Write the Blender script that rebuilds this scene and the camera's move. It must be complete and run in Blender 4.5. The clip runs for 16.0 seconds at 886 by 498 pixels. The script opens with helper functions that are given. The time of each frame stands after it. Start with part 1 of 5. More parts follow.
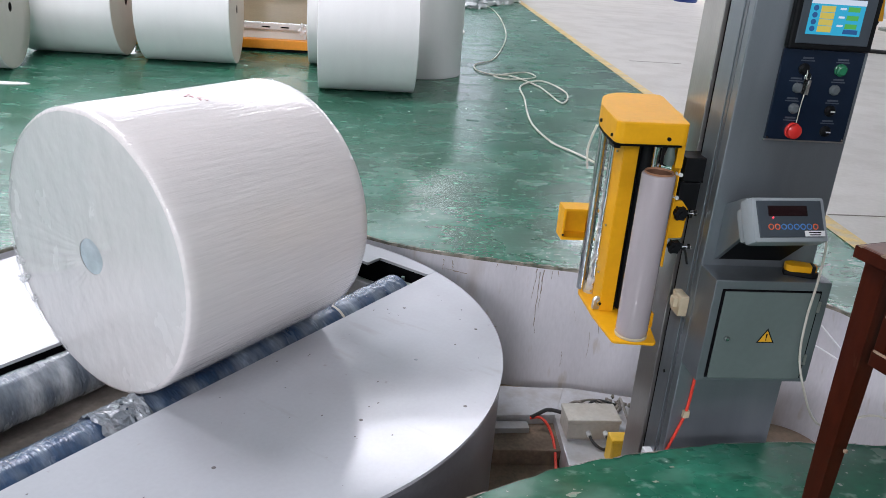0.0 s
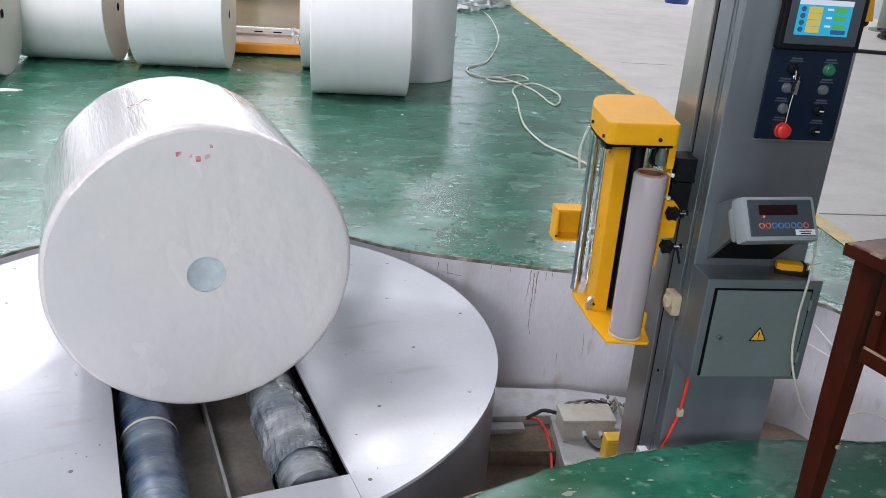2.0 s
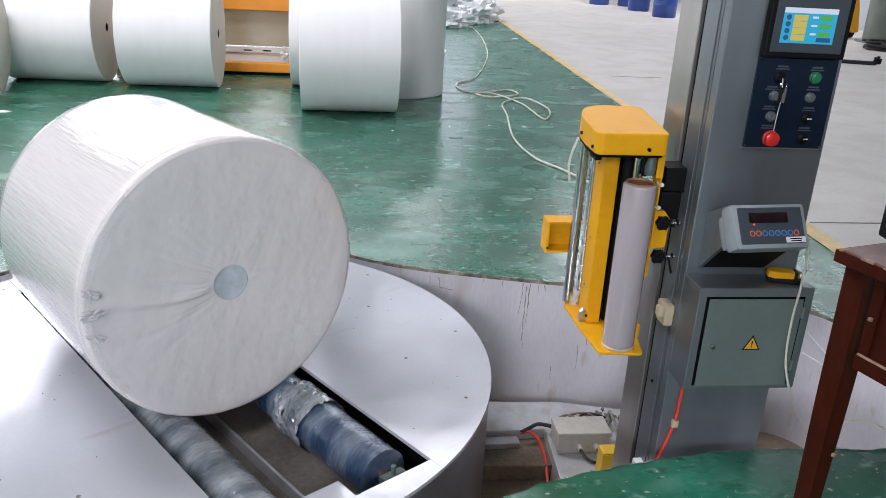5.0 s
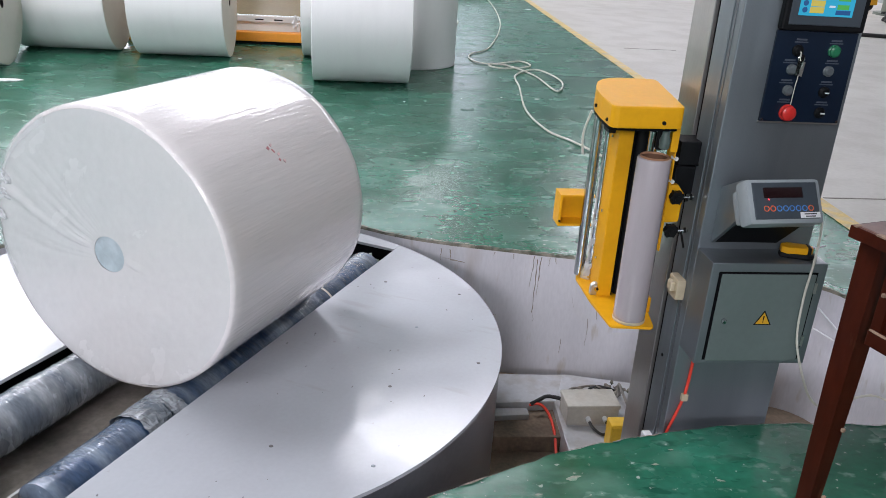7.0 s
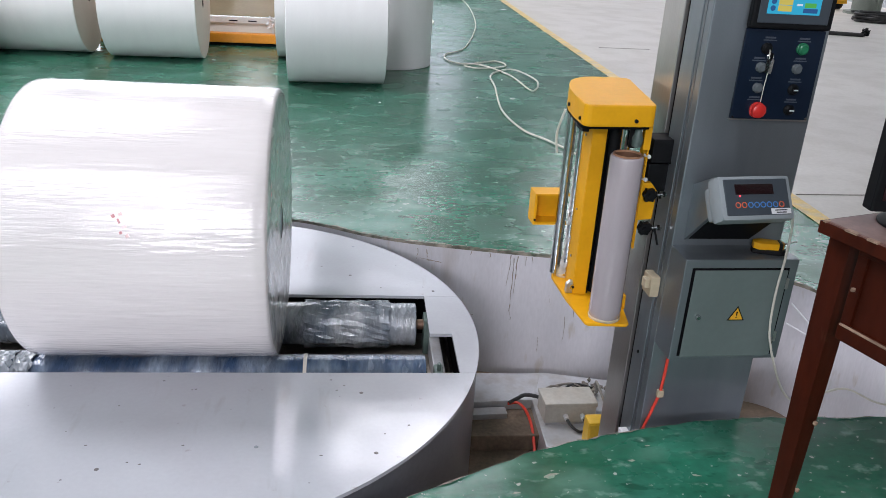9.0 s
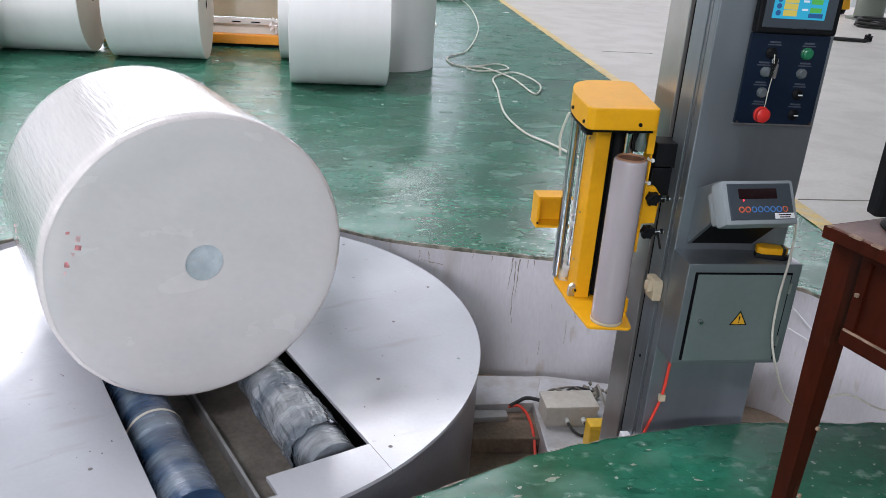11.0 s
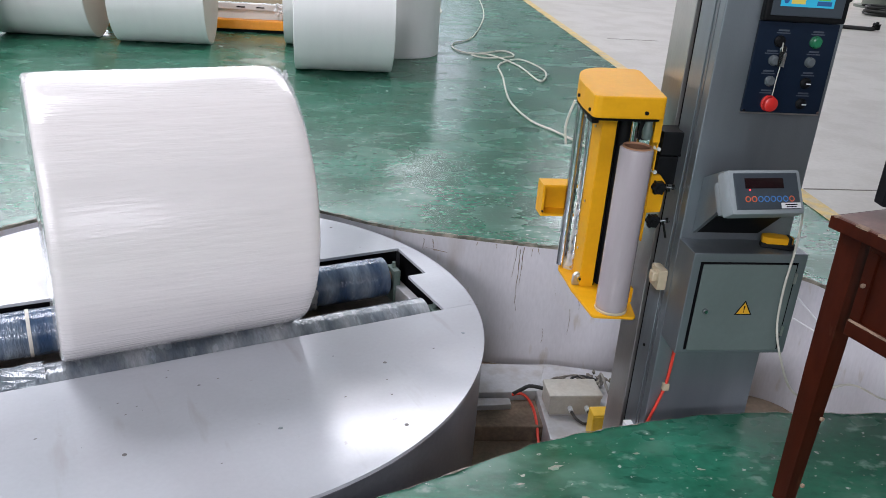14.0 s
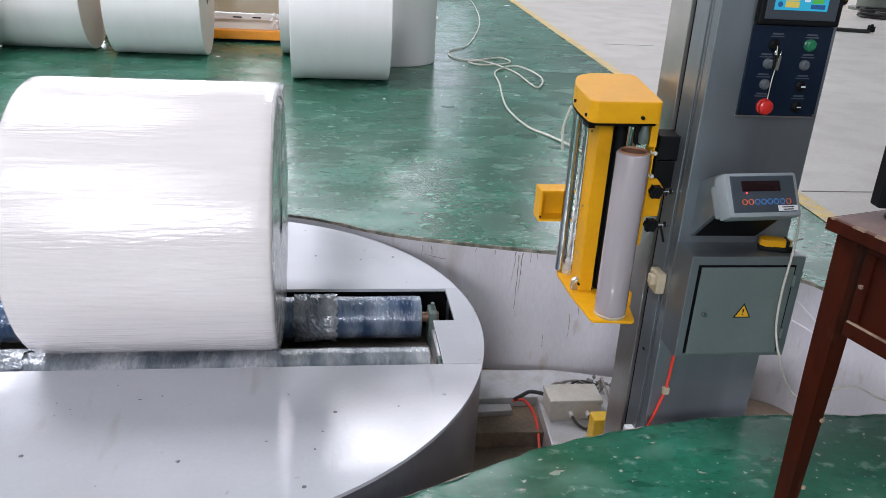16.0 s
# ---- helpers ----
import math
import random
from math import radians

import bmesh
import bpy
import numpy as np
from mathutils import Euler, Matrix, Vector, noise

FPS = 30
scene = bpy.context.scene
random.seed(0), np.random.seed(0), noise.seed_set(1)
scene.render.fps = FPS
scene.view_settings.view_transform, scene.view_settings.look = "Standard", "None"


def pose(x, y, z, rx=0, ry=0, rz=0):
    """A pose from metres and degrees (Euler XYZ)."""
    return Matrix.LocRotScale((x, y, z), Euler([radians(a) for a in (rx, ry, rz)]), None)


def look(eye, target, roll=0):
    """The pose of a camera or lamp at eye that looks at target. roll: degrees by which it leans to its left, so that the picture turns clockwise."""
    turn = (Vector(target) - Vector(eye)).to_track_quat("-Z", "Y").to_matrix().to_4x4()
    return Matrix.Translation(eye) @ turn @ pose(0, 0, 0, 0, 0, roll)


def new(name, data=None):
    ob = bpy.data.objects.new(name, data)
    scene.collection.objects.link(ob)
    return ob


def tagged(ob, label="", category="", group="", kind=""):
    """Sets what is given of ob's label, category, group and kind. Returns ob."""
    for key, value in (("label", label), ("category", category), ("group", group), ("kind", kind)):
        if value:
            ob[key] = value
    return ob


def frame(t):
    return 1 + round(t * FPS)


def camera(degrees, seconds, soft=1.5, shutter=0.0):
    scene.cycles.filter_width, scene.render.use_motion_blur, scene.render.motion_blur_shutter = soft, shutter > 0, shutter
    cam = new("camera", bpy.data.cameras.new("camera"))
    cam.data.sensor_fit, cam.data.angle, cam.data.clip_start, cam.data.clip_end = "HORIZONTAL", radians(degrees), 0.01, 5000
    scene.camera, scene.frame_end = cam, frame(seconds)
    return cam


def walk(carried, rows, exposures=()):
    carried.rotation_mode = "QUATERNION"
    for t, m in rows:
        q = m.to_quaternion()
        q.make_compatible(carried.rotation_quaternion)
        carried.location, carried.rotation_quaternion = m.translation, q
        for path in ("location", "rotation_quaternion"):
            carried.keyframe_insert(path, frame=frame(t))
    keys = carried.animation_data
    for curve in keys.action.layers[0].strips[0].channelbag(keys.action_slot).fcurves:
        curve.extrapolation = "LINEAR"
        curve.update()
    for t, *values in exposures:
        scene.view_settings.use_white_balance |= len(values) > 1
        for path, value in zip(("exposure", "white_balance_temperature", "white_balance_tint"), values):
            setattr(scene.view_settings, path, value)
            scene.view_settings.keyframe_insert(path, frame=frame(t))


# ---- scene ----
cam = camera(57.5, 16.0, soft=0.78)
PATH = [
    (0, (-0.007, 0.004, 1.403), (0.221, 1.844, 0.654), 4.4),
    (0.5, (-0.008, 0.002, 1.401), (0.219, 1.842, 0.65), 4.4),
    (1, (-0.001, 0.011, 1.404), (0.215, 1.853, 0.655), 3.7),
    (1.5, (-0.005, -0.015, 1.409), (0.186, 1.838, 0.68), 4.1),
    (2, (-0.007, -0.01, 1.405), (0.234, 1.832, 0.664), 4.0),
    (2.5, (-0.001, -0.01, 1.404), (0.24, 1.828, 0.653), 3.6),
    (3, (0.001, -0.008, 1.402), (0.264, 1.828, 0.654), 3.5),
    (3.5, (0.003, -0.002, 1.404), (0.278, 1.83, 0.652), 3.0),
    (4, (0.002, -0.006, 1.409), (0.274, 1.839, 0.687), 2.7),
    (4.2, (0.001, -0.009, 1.406), (0.271, 1.845, 0.704), 2.9),
    (6.3, (0.003, 0.010, 1.390), (0.2375, 1.8546, 0.6529), 3.36),
    (6.5, (-0.001, 0.001, 1.394), (0.2157, 1.8376, 0.6328), 3.31),
    (7, (-0.006, -0.005, 1.394), (0.2284, 1.8271, 0.6260), 3.56),
    (7.5, (-0.003, -0.005, 1.392), (0.2476, 1.8250, 0.6241), 3.36),
    (8, (0.000, -0.006, 1.393), (0.2758, 1.8205, 0.6258), 3.42),
    (8.5, (0.003, -0.004, 1.392), (0.2936, 1.8228, 0.6308), 3.46),
    (9, (0.004, -0.006, 1.393), (0.2904, 1.8201, 0.6289), 3.50),
    (11.5, (-0.002, -0.001, 1.391), (0.2831, 1.8275, 0.6330), 3.95),
    (12, (-0.001, 0.004, 1.391), (0.2803, 1.8251, 0.6133), 3.59),
    (12.5, (0.000, 0.012, 1.389), (0.2638, 1.8265, 0.5910), 3.99),
    (13, (-0.000, 0.004, 1.392), (0.2443, 1.8257, 0.6046), 3.89),
    (13.5, (-0.002, 0.005, 1.389), (0.2565, 1.8241, 0.5992), 4.04),
    (14, (-0.003, 0.002, 1.391), (0.2729, 1.8194, 0.6028), 4.16),
    (14.5, (-0.003, 0.004, 1.391), (0.2703, 1.8179, 0.5951), 4.04),
    (15, (-0.002, 0.000, 1.392), (0.2670, 1.8188, 0.6042), 3.87),
    (15.5, (0.000, -0.002, 1.390), (0.2660, 1.8217, 0.6120), 3.69),
    (16, (-0.002, -0.003, 1.392), (0.2758, 1.8204, 0.6201), 3.45),
]
walk(cam, [(t, look(eye, target, roll)) for t, eye, target, roll in PATH],
     exposures=[(0.0, -0.09, 6440, 12.5), (16.0, -0.09, 6440, 12.5)])

# ---------------------------------------------------------------- light
world = bpy.data.worlds.new("sky")
scene.world = world
world.use_nodes = True
wn = world.node_tree
sky = wn.nodes.new("ShaderNodeTexSky")
sky.sky_type = "NISHITA"
sky.sun_disc = False
sky.sun_elevation, sky.sun_rotation = radians(52), radians(200)
wn.nodes["Background"].inputs["Strength"].default_value = 0.12
wn.links.new(sky.outputs["Color"], wn.nodes["Background"].inputs["Color"])

sun_data = bpy.data.lights.new("sun", "SUN")
sun_data.energy, sun_data.angle, sun_data.color = 2.5, radians(0.6), (1.0, 0.95, 0.88)
sun = new("sun", sun_data)
sun.matrix_world = look((0, 0, 30), (-6, 14, 0))

ROOF = 7.0
# skylights in the roof: x0, x1, y0, y1, watts
SKYLIGHTS = [
    (0.1, 3.3, 10.8, 12.3, 230), (0.9, 3.3, 17.3, 19.0, 40), (-9.5, -6.0, 13.8, 16.6, 560),
    (-5.6, -2.0, 4.0, 6.4, 600), (-5.2, -2.0, -4.5, -2.4, 300), (9.4, 12.4, 15.4, 18.2, 360), (6.0, 9.6, 20.0, 22.4, 420),
    # unseen far panels, added to brighten the floor's reflection
    (-9.0, 3.6, 24.6, 27.4, 1050),
    (-4.4, -2.4, 13.2, 23.6, 330), (-1.6, -0.3, 13.2, 23.6, 130), (-8.6, -6.4, 17.4, 23.6, 260),
]
# tall windows in the wall behind the camera: x0, x1, z0, z1, watts
WINDOWS = [(-7.4, -5.4, 2.7, 4.4, 170), (-3.5, -1.6, 3.1, 4.2, 400), (2.6, 4.4, 2.7, 4.4, 90)]
# high windows in the far wall, unseen and added to brighten the floor sheen
FAR_WINDOWS = [(-11.0, -7.0, 3.2, 6.0, 260), (-5.0, -1.0, 3.2, 6.0, 260), (1.0, 5.0, 3.2, 6.0, 60)]


def area_lamp(name, m, sx, sy, watts, colour=(0.945, 0.938, 1.0)):
    data = bpy.data.lights.new(name, "AREA")
    data.shape, data.size, data.size_y, data.energy, data.color = "RECTANGLE", sx, sy, watts, colour
    ob = new(name, data)
    ob.matrix_world = m
    return ob


for x0, x1, y0, y1, watts in SKYLIGHTS:
    area_lamp("skylight_glow", pose((x0 + x1) / 2, (y0 + y1) / 2, ROOF + 0.05), x1 - x0, y1 - y0, watts)
for x0, x1, z0, z1, watts in WINDOWS:
    area_lamp("window_glow", pose((x0 + x1) / 2, -6.55, (z0 + z1) / 2, 90, 0, 0), x1 - x0, z1 - z0, watts)

for x0, x1, z0, z1, watts in FAR_WINDOWS:
    area_lamp("added_far_window_glow", pose((x0 + x1) / 2, 30.1, (z0 + z1) / 2, -90, 0, 0), x1 - x0, z1 - z0, watts)


# ---------------------------------------------------------------- materials
def material(name, base, rough=0.5, metal=0.0, vary=0.0, scale=4.0, fine=60.0, bump=0.0, bump_scale=80.0, stretch=(1, 1, 1),
             second=None, second_amount=0.5, second_scale=3.0, rough_vary=0.0, coat=0.0, space="Object", sharp=(0.45, 0.6), third=None, bump2=None, spec=0.5, flecks=()):
    mat = bpy.data.materials.new(name)
    mat.use_nodes = True
    nt = mat.node_tree
    bsdf = nt.nodes["Principled BSDF"]
    bsdf.inputs["Roughness"].default_value = rough
    bsdf.inputs["Metallic"].default_value = metal
    bsdf.inputs["Specular IOR Level"].default_value = spec
    bsdf.inputs["Coat Weight"].default_value = coat
    bsdf.inputs["Coat Roughness"].default_value = 0.12
    coord = nt.nodes.new("ShaderNodeTexCoord")
    mapping = nt.nodes.new("ShaderNodeMapping")
    mapping.inputs["Scale"].default_value = stretch
    nt.links.new(coord.outputs[space], mapping.inputs["Vector"])

    def noise_node(size, detail=6.0, own=None):
        n = nt.nodes.new("ShaderNodeTexNoise")
        n.inputs["Scale"].default_value, n.inputs["Detail"].default_value = size, detail
        place = mapping
        if own:
            place = nt.nodes.new("ShaderNodeMapping")
            place.inputs["Scale"].default_value = own
            place.inputs["Location"].default_value = (size * 0.37, size * 0.71, 0.0)
            nt.links.new(coord.outputs[space], place.inputs["Vector"])
        nt.links.new(place.outputs["Vector"], n.inputs["Vector"])
        return n

    def mix(kind, fac, a, b):
        m = nt.nodes.new("ShaderNodeMix")
        m.data_type, m.blend_type = "RGBA", kind
        for socket, value in ((m.inputs[0], fac), (m.inputs[6], a), (m.inputs[7], b)):
            if isinstance(value, (int, float, tuple)):
                socket.default_value = value
            else:
                nt.links.new(value, socket)
        return m.outputs[2]

    def ramp(source, lo, hi, a=0.0, b=1.0):
        r = nt.nodes.new("ShaderNodeMapRange")
        r.inputs[1].default_value, r.inputs[2].default_value, r.inputs[3].default_value, r.inputs[4].default_value = lo, hi, a, b
        nt.links.new(source, r.inputs[0])
        return r.outputs[0]

    colour = (*base, 1.0)
    if second:
        colour = mix("MIX", ramp(noise_node(second_scale, 9.0).outputs["Fac"], *sharp, 0.0, second_amount), colour, (*second, 1.0))
    if third:
        tint, amount, size, lo, hi = third
        colour = mix("MIX", ramp(noise_node(size, 4.0).outputs["Fac"], lo, hi, 0.0, amount), colour, (*tint, 1.0))
    if vary:
        big = ramp(noise_node(scale).outputs["Fac"], 0.3, 0.7, 1 - vary, 1 + vary)
        small = ramp(noise_node(fine).outputs["Fac"], 0.3, 0.7, 1 - vary * 0.6, 1 + vary * 0.6)
        mul = nt.nodes.new("ShaderNodeMath")
        mul.operation = "MULTIPLY"
        nt.links.new(big, mul.inputs[0]), nt.links.new(small, mul.inputs[1])
        comb = nt.nodes.new("ShaderNodeCombineColor")
        for k in range(3):
            nt.links.new(mul.outputs[0], comb.inputs[k])
        colour = mix("MULTIPLY", 1.0, colour, comb.outputs[0])
    for tint, amount, size, lo, hi, own in flecks:
        colour = mix("MIX", ramp(noise_node(size, 5.0, own).outputs["Fac"], lo, hi, 0.0, amount), colour, (*tint, 1.0))
    if isinstance(colour, tuple):
        bsdf.inputs["Base Color"].default_value = colour
    else:
        nt.links.new(colour, bsdf.inputs["Base Color"])
    if rough_vary:
        nt.links.new(ramp(noise_node(scale * 2.3).outputs["Fac"], 0.3, 0.7, max(0.02, rough - rough_vary), rough + rough_vary), bsdf.inputs["Roughness"])
    if bump:
        b = nt.nodes.new("ShaderNodeBump")
        b.inputs["Strength"].default_value, b.inputs["Distance"].default_value = bump, 0.004
        nt.links.new(noise_node(bump_scale).outputs["Fac"], b.inputs["Height"])
        if bump2:
            b2 = nt.nodes.new("ShaderNodeBump")
            b2.inputs["Strength"].default_value, b2.inputs["Distance"].default_value = bump2[0], 0.02
            nt.links.new(noise_node(bump2[1], 3.0).outputs["Fac"], b2.inputs["Height"])
            nt.links.new(b2.outputs["Normal"], b.inputs["Normal"])
        nt.links.new(b.outputs["Normal"], bsdf.inputs["Normal"])
        nt.links.new(b.outputs["Normal"], bsdf.inputs["Coat Normal"])
    return mat


M_FLOOR = material("green_floor_paint", (0.009, 0.104, 0.057), 0.25, spec=0.58, vary=0.26, scale=1.3, fine=30, second=(0.040, 0.190, 0.130), second_amount=0.7,
                   second_scale=1.6, rough_vary=0.07, bump=0.16, bump_scale=40, stretch=(1, 1.35, 1), sharp=(0.47, 0.66),
                   flecks=(((0.005, 0.066, 0.038), 0.75, 9.0, 0.60, 0.66, (0.7, 1.6, 1)), ((0.006, 0.075, 0.045), 0.7, 34.0, 0.60, 0.66, (0.6, 1.4, 1)),
                           ((0.135, 0.285, 0.215), 0.5, 3.2, 0.54, 0.68, (0.8, 1.3, 1)), ((0.20, 0.35, 0.28), 0.6, 15.0, 0.60, 0.69, (0.8, 1.2, 1)),
                           ((0.40, 0.48, 0.42), 0.85, 46.0, 0.665, 0.70, (1, 1, 1)), ((0.34, 0.42, 0.34), 0.6, 22.0, 0.73, 0.77, (0.8, 1.3, 1))))
M_CONCRETE = material("pale_concrete", (0.50, 0.475, 0.44), 0.45, vary=0.08, scale=0.6, fine=30, second=(0.40, 0.37, 0.33), second_amount=0.5, second_scale=2.5, bump=0.05)
M_LINE = material("yellow_line_paint", (0.62, 0.44, 0.13), 0.45, vary=0.15, scale=6, second=(0.45, 0.40, 0.30), second_amount=0.6, second_scale=9)
M_PITWALL = material("white_pit_render", (0.68, 0.67, 0.705), 0.6, vary=0.07, scale=2.5, second=(0.44, 0.39, 0.36), second_amount=0.7, second_scale=2.6,
                     stretch=(1.6, 1.6, 0.45), bump=0.15, bump_scale=30, sharp=(0.58, 0.74), third=((0.50, 0.44, 0.38), 0.6, 14.0, 0.62, 0.74))
M_STAIN = material("dark_rust_drip", (0.31, 0.26, 0.215), 0.7, vary=0.25, scale=12)
M_CRUST = material("broken_floor_edge", (0.30, 0.27, 0.22), 0.85, vary=0.3, scale=18, second=(0.05, 0.06, 0.04), second_amount=0.8, second_scale=14, bump=0.6, bump_scale=60)
M_PITFLOOR = material("dirty_pit_concrete", (0.23, 0.17, 0.12), 0.8, vary=0.3, scale=5, second=(0.17, 0.125, 0.09), second_amount=0.8, second_scale=6, bump=0.4, bump_scale=40)
M_DECK = material("pale_grey_gloss_enamel", (0.445, 0.462, 0.495), 0.14, spec=0.5, vary=0.03, scale=2.4, fine=70, rough_vary=0.05, bump=0.03, bump_scale=60, second=(0.385, 0.385, 0.41), second_amount=0.5, second_scale=1.6,
                  bump2=(0.05, 8.0), flecks=(((0.33, 0.31, 0.31), 0.6, 24.0, 0.70, 0.75, (1, 1, 1)), ((0.35, 0.335, 0.335), 0.5, 5.0, 0.62, 0.72, (2.5, 0.5, 1))))
M_SKIRT = material("grey_steel_skirt", (0.19, 0.20, 0.22), 0.32, metal=0.7, vary=0.1, scale=4)
M_STEEL = material("brushed_stainless_steel", (0.250, 0.280, 0.302), 0.40, metal=0.75, vary=0.07, scale=2, fine=200, rough_vary=0.06, stretch=(6, 6, 0.6), bump=0.03, bump_scale=120, bump2=(0.02, 0.5))
M_STEEL_LIGHT = material("pale_stainless_strip", (0.50, 0.49, 0.47), 0.3, metal=0.85, vary=0.08, scale=3, stretch=(3, 3, 0.5))
M_GREYPAINT = material("grey_green_enamel", (0.150, 0.186, 0.180), 0.36, vary=0.05, scale=5, metal=0.2, bump=0.02)
# near-black colour stands in for the shade inside gaps and recesses
M_DARK = material("black_gap_shade", (0.005, 0.005, 0.006), 0.8, vary=0.2, spec=0.05)
M_BLACK = material("black_plastic", (0.006, 0.0065, 0.0075), 0.5, spec=0.15, vary=0.15, scale=20)
M_ROLLER = material("film_wrapped_blue_steel_roller", (0.030, 0.062, 0.125), 0.20, metal=0.15, vary=0.25, scale=5, fine=40, second=(0.25, 0.30, 0.36), second_amount=0.8,
                    second_scale=4, bump=0.9, bump_scale=45, stretch=(2.6, 0.8, 0.8), coat=0.7, rough_vary=0.1, sharp=(0.44, 0.68), bump2=(0.25, 6))
M_ROLLER_GREY = material("film_wrapped_grey_steel_roller", (0.12, 0.145, 0.175), 0.22, metal=0.15, vary=0.25, scale=5, fine=40, second=(0.40, 0.42, 0.44), second_amount=0.8,
                         second_scale=4, bump=0.9, bump_scale=45, stretch=(2.2, 0.8, 0.8), coat=0.7, rough_vary=0.1, sharp=(0.42, 0.64), bump2=(0.3, 6))
M_TRAY = material("dusty_dark_tray", (0.25, 0.22, 0.19), 0.7, vary=0.25, scale=6, second=(0.15, 0.13, 0.115), second_amount=0.6, second_scale=5)
M_MACHINE_GREEN = material("grey_green_bearing_paint", (0.10, 0.14, 0.125), 0.45, vary=0.2, scale=25)
M_COPPER = material("worn_shaft_steel", (0.32, 0.20, 0.14), 0.4, metal=0.8, vary=0.2, scale=30)
M_FILMROLL = material("stretch_wrapped_white_paper", (0.81, 0.762, 0.755), 0.16, vary=0.04, scale=1.4, fine=9, bump=0.55, bump_scale=16, stretch=(0.6, 6, 6), coat=0.8, rough_vary=0.08,
                      second=(0.74, 0.692, 0.68), second_amount=0.5, second_scale=0.6, bump2=(0.055, 1.6))
M_FILMEND = material("stretch_wrapped_roll_end", (0.725, 0.705, 0.70), 0.22, vary=0.025, scale=2.0, fine=30, bump=0.42, bump_scale=22, stretch=(1, 1.0, 1.7), coat=0.7, rough_vary=0.08,
                     second=(0.645, 0.655, 0.66), second_amount=0.5, second_scale=1.3, bump2=(0.16, 2.6))
M_CORE = material("film_covered_core_end", (0.46, 0.53, 0.57), 0.32, vary=0.10, scale=14, bump=0.2, bump_scale=30, coat=0.3, second=(0.54, 0.61, 0.65), second_amount=0.8, second_scale=18)
M_FILMROLL.node_tree.nodes["Principled BSDF"].inputs["Coat Roughness"].default_value = 0.05
M_STAMP = material("red_stamp_ink", (0.58, 0.24, 0.25), 0.5, vary=0.3, scale=60)
M_STAMP_PALE = material("pale_red_stamp_ink", (0.70, 0.50, 0.50), 0.5, vary=0.2, scale=60)
M_LOOSEFILM = material("crumpled_clear_film", (0.74, 0.75, 0.755), 0.18, vary=0.1, scale=30, bump=0.6, bump_scale=30, coat=0.6)
M_LOOSEFILM.node_tree.nodes["Principled BSDF"].inputs["Alpha"].default_value = 0.5
M_CLEARFILM = material("thin_clear_film", (0.80, 0.81, 0.82), 0.30, vary=0.05, scale=20, bump=0.5, bump_scale=40, coat=0.2)
M_CLEARFILM.node_tree.nodes["Principled BSDF"].inputs["Alpha"].default_value = 0.26
M_PAPER = material("white_tissue_paper", (0.88, 0.865, 0.86), 0.75, vary=0.02, scale=2, fine=50, bump=0.08, bump_scale=60, stretch=(5, 1, 1))
M_PAPEREND = material("cream_paper_roll_end", (0.72, 0.67, 0.61), 0.8, vary=0.05, scale=3, fine=90, bump=0.1)
M_CARDBOARD = material("brown_cardboard_core", (0.30, 0.15, 0.08), 0.7, vary=0.1, scale=20)
M_BORE = material("shaded_brown_cardboard", (0.11, 0.05, 0.025), 0.8, vary=0.1, scale=20)
M_WET = material("damp_dark_green_patch", (0.006, 0.062, 0.038), 0.30, spec=0.3, vary=0.15, scale=9)
M_WORNFLOOR = material("bare_worn_floor", (0.30, 0.33, 0.26), 0.6, vary=0.25, scale=30, second=(0.10, 0.22, 0.15), second_amount=0.8, second_scale=45)
# near-black brown carries the shade inside the roll cores
M_HOLE = material("shaded_core_bore", (0.03, 0.02, 0.018), 0.9)
M_YELLOW = material("yellow_machine_enamel", (0.76, 0.37, 0.008), 0.45, spec=0.22, vary=0.05, scale=6, second=(0.50, 0.24, 0.01), second_amount=0.35, second_scale=8, bump=0.03, sharp=(0.55, 0.75))
M_CHROME = material("dull_chrome", (0.55, 0.56, 0.56), 0.16, metal=1.0, vary=0.1, scale=20, stretch=(4, 4, 0.5))
M_FILMREEL = material("clear_film_reel", (0.40, 0.355, 0.37), 0.24, vary=0.03, scale=8, fine=80, coat=0.4, stretch=(2, 2, 0.4), second=(0.34, 0.295, 0.32), second_amount=0.5, second_scale=4)
M_NAVY = material("navy_control_plate", (0.006, 0.013, 0.028), 0.35, spec=0.3, vary=0.1, scale=10)
M_RED = material("red_button_plastic", (0.62, 0.03, 0.025), 0.3, vary=0.05, scale=30)
M_GREEN = material("green_button_plastic", (0.02, 0.16, 0.075), 0.25, vary=0.05, scale=30)
M_CLEARCAP = material("grey_lamp_cap", (0.11, 0.125, 0.135), 0.2, vary=0.1, scale=40)
M_WHITE = material("white_marking", (0.72, 0.73, 0.74), 0.5, vary=0.05)
M_GREYTEXT = material("faint_grey_marking", (0.06, 0.072, 0.095), 0.5, vary=0.1)
M_INDGREY = material("pale_grey_abs_case", (0.26, 0.29, 0.305), 0.45, vary=0.04, scale=12, bump=0.04, bump_scale=200)
M_INDFACE = material("slate_membrane_keypad", (0.05, 0.062, 0.075), 0.35, vary=0.05)
M_DISPLAY = material("dark_display_window", (0.018, 0.008, 0.009), 0.12, vary=0.1)
M_KEYRED = material("orange_red_key", (0.70, 0.12, 0.04), 0.4)
M_KEYBLUE = material("blue_key", (0.05, 0.20, 0.52), 0.4)
M_BEIGE = material("beige_plastic", (0.50, 0.42, 0.29), 0.5, vary=0.08, scale=20)
M_WARN = material("amber_warning_sticker", (0.70, 0.37, 0.02), 0.45, vary=0.05)
M_REDCORD = material("red_cord", (0.75, 0.06, 0.035), 0.4, vary=0.05)
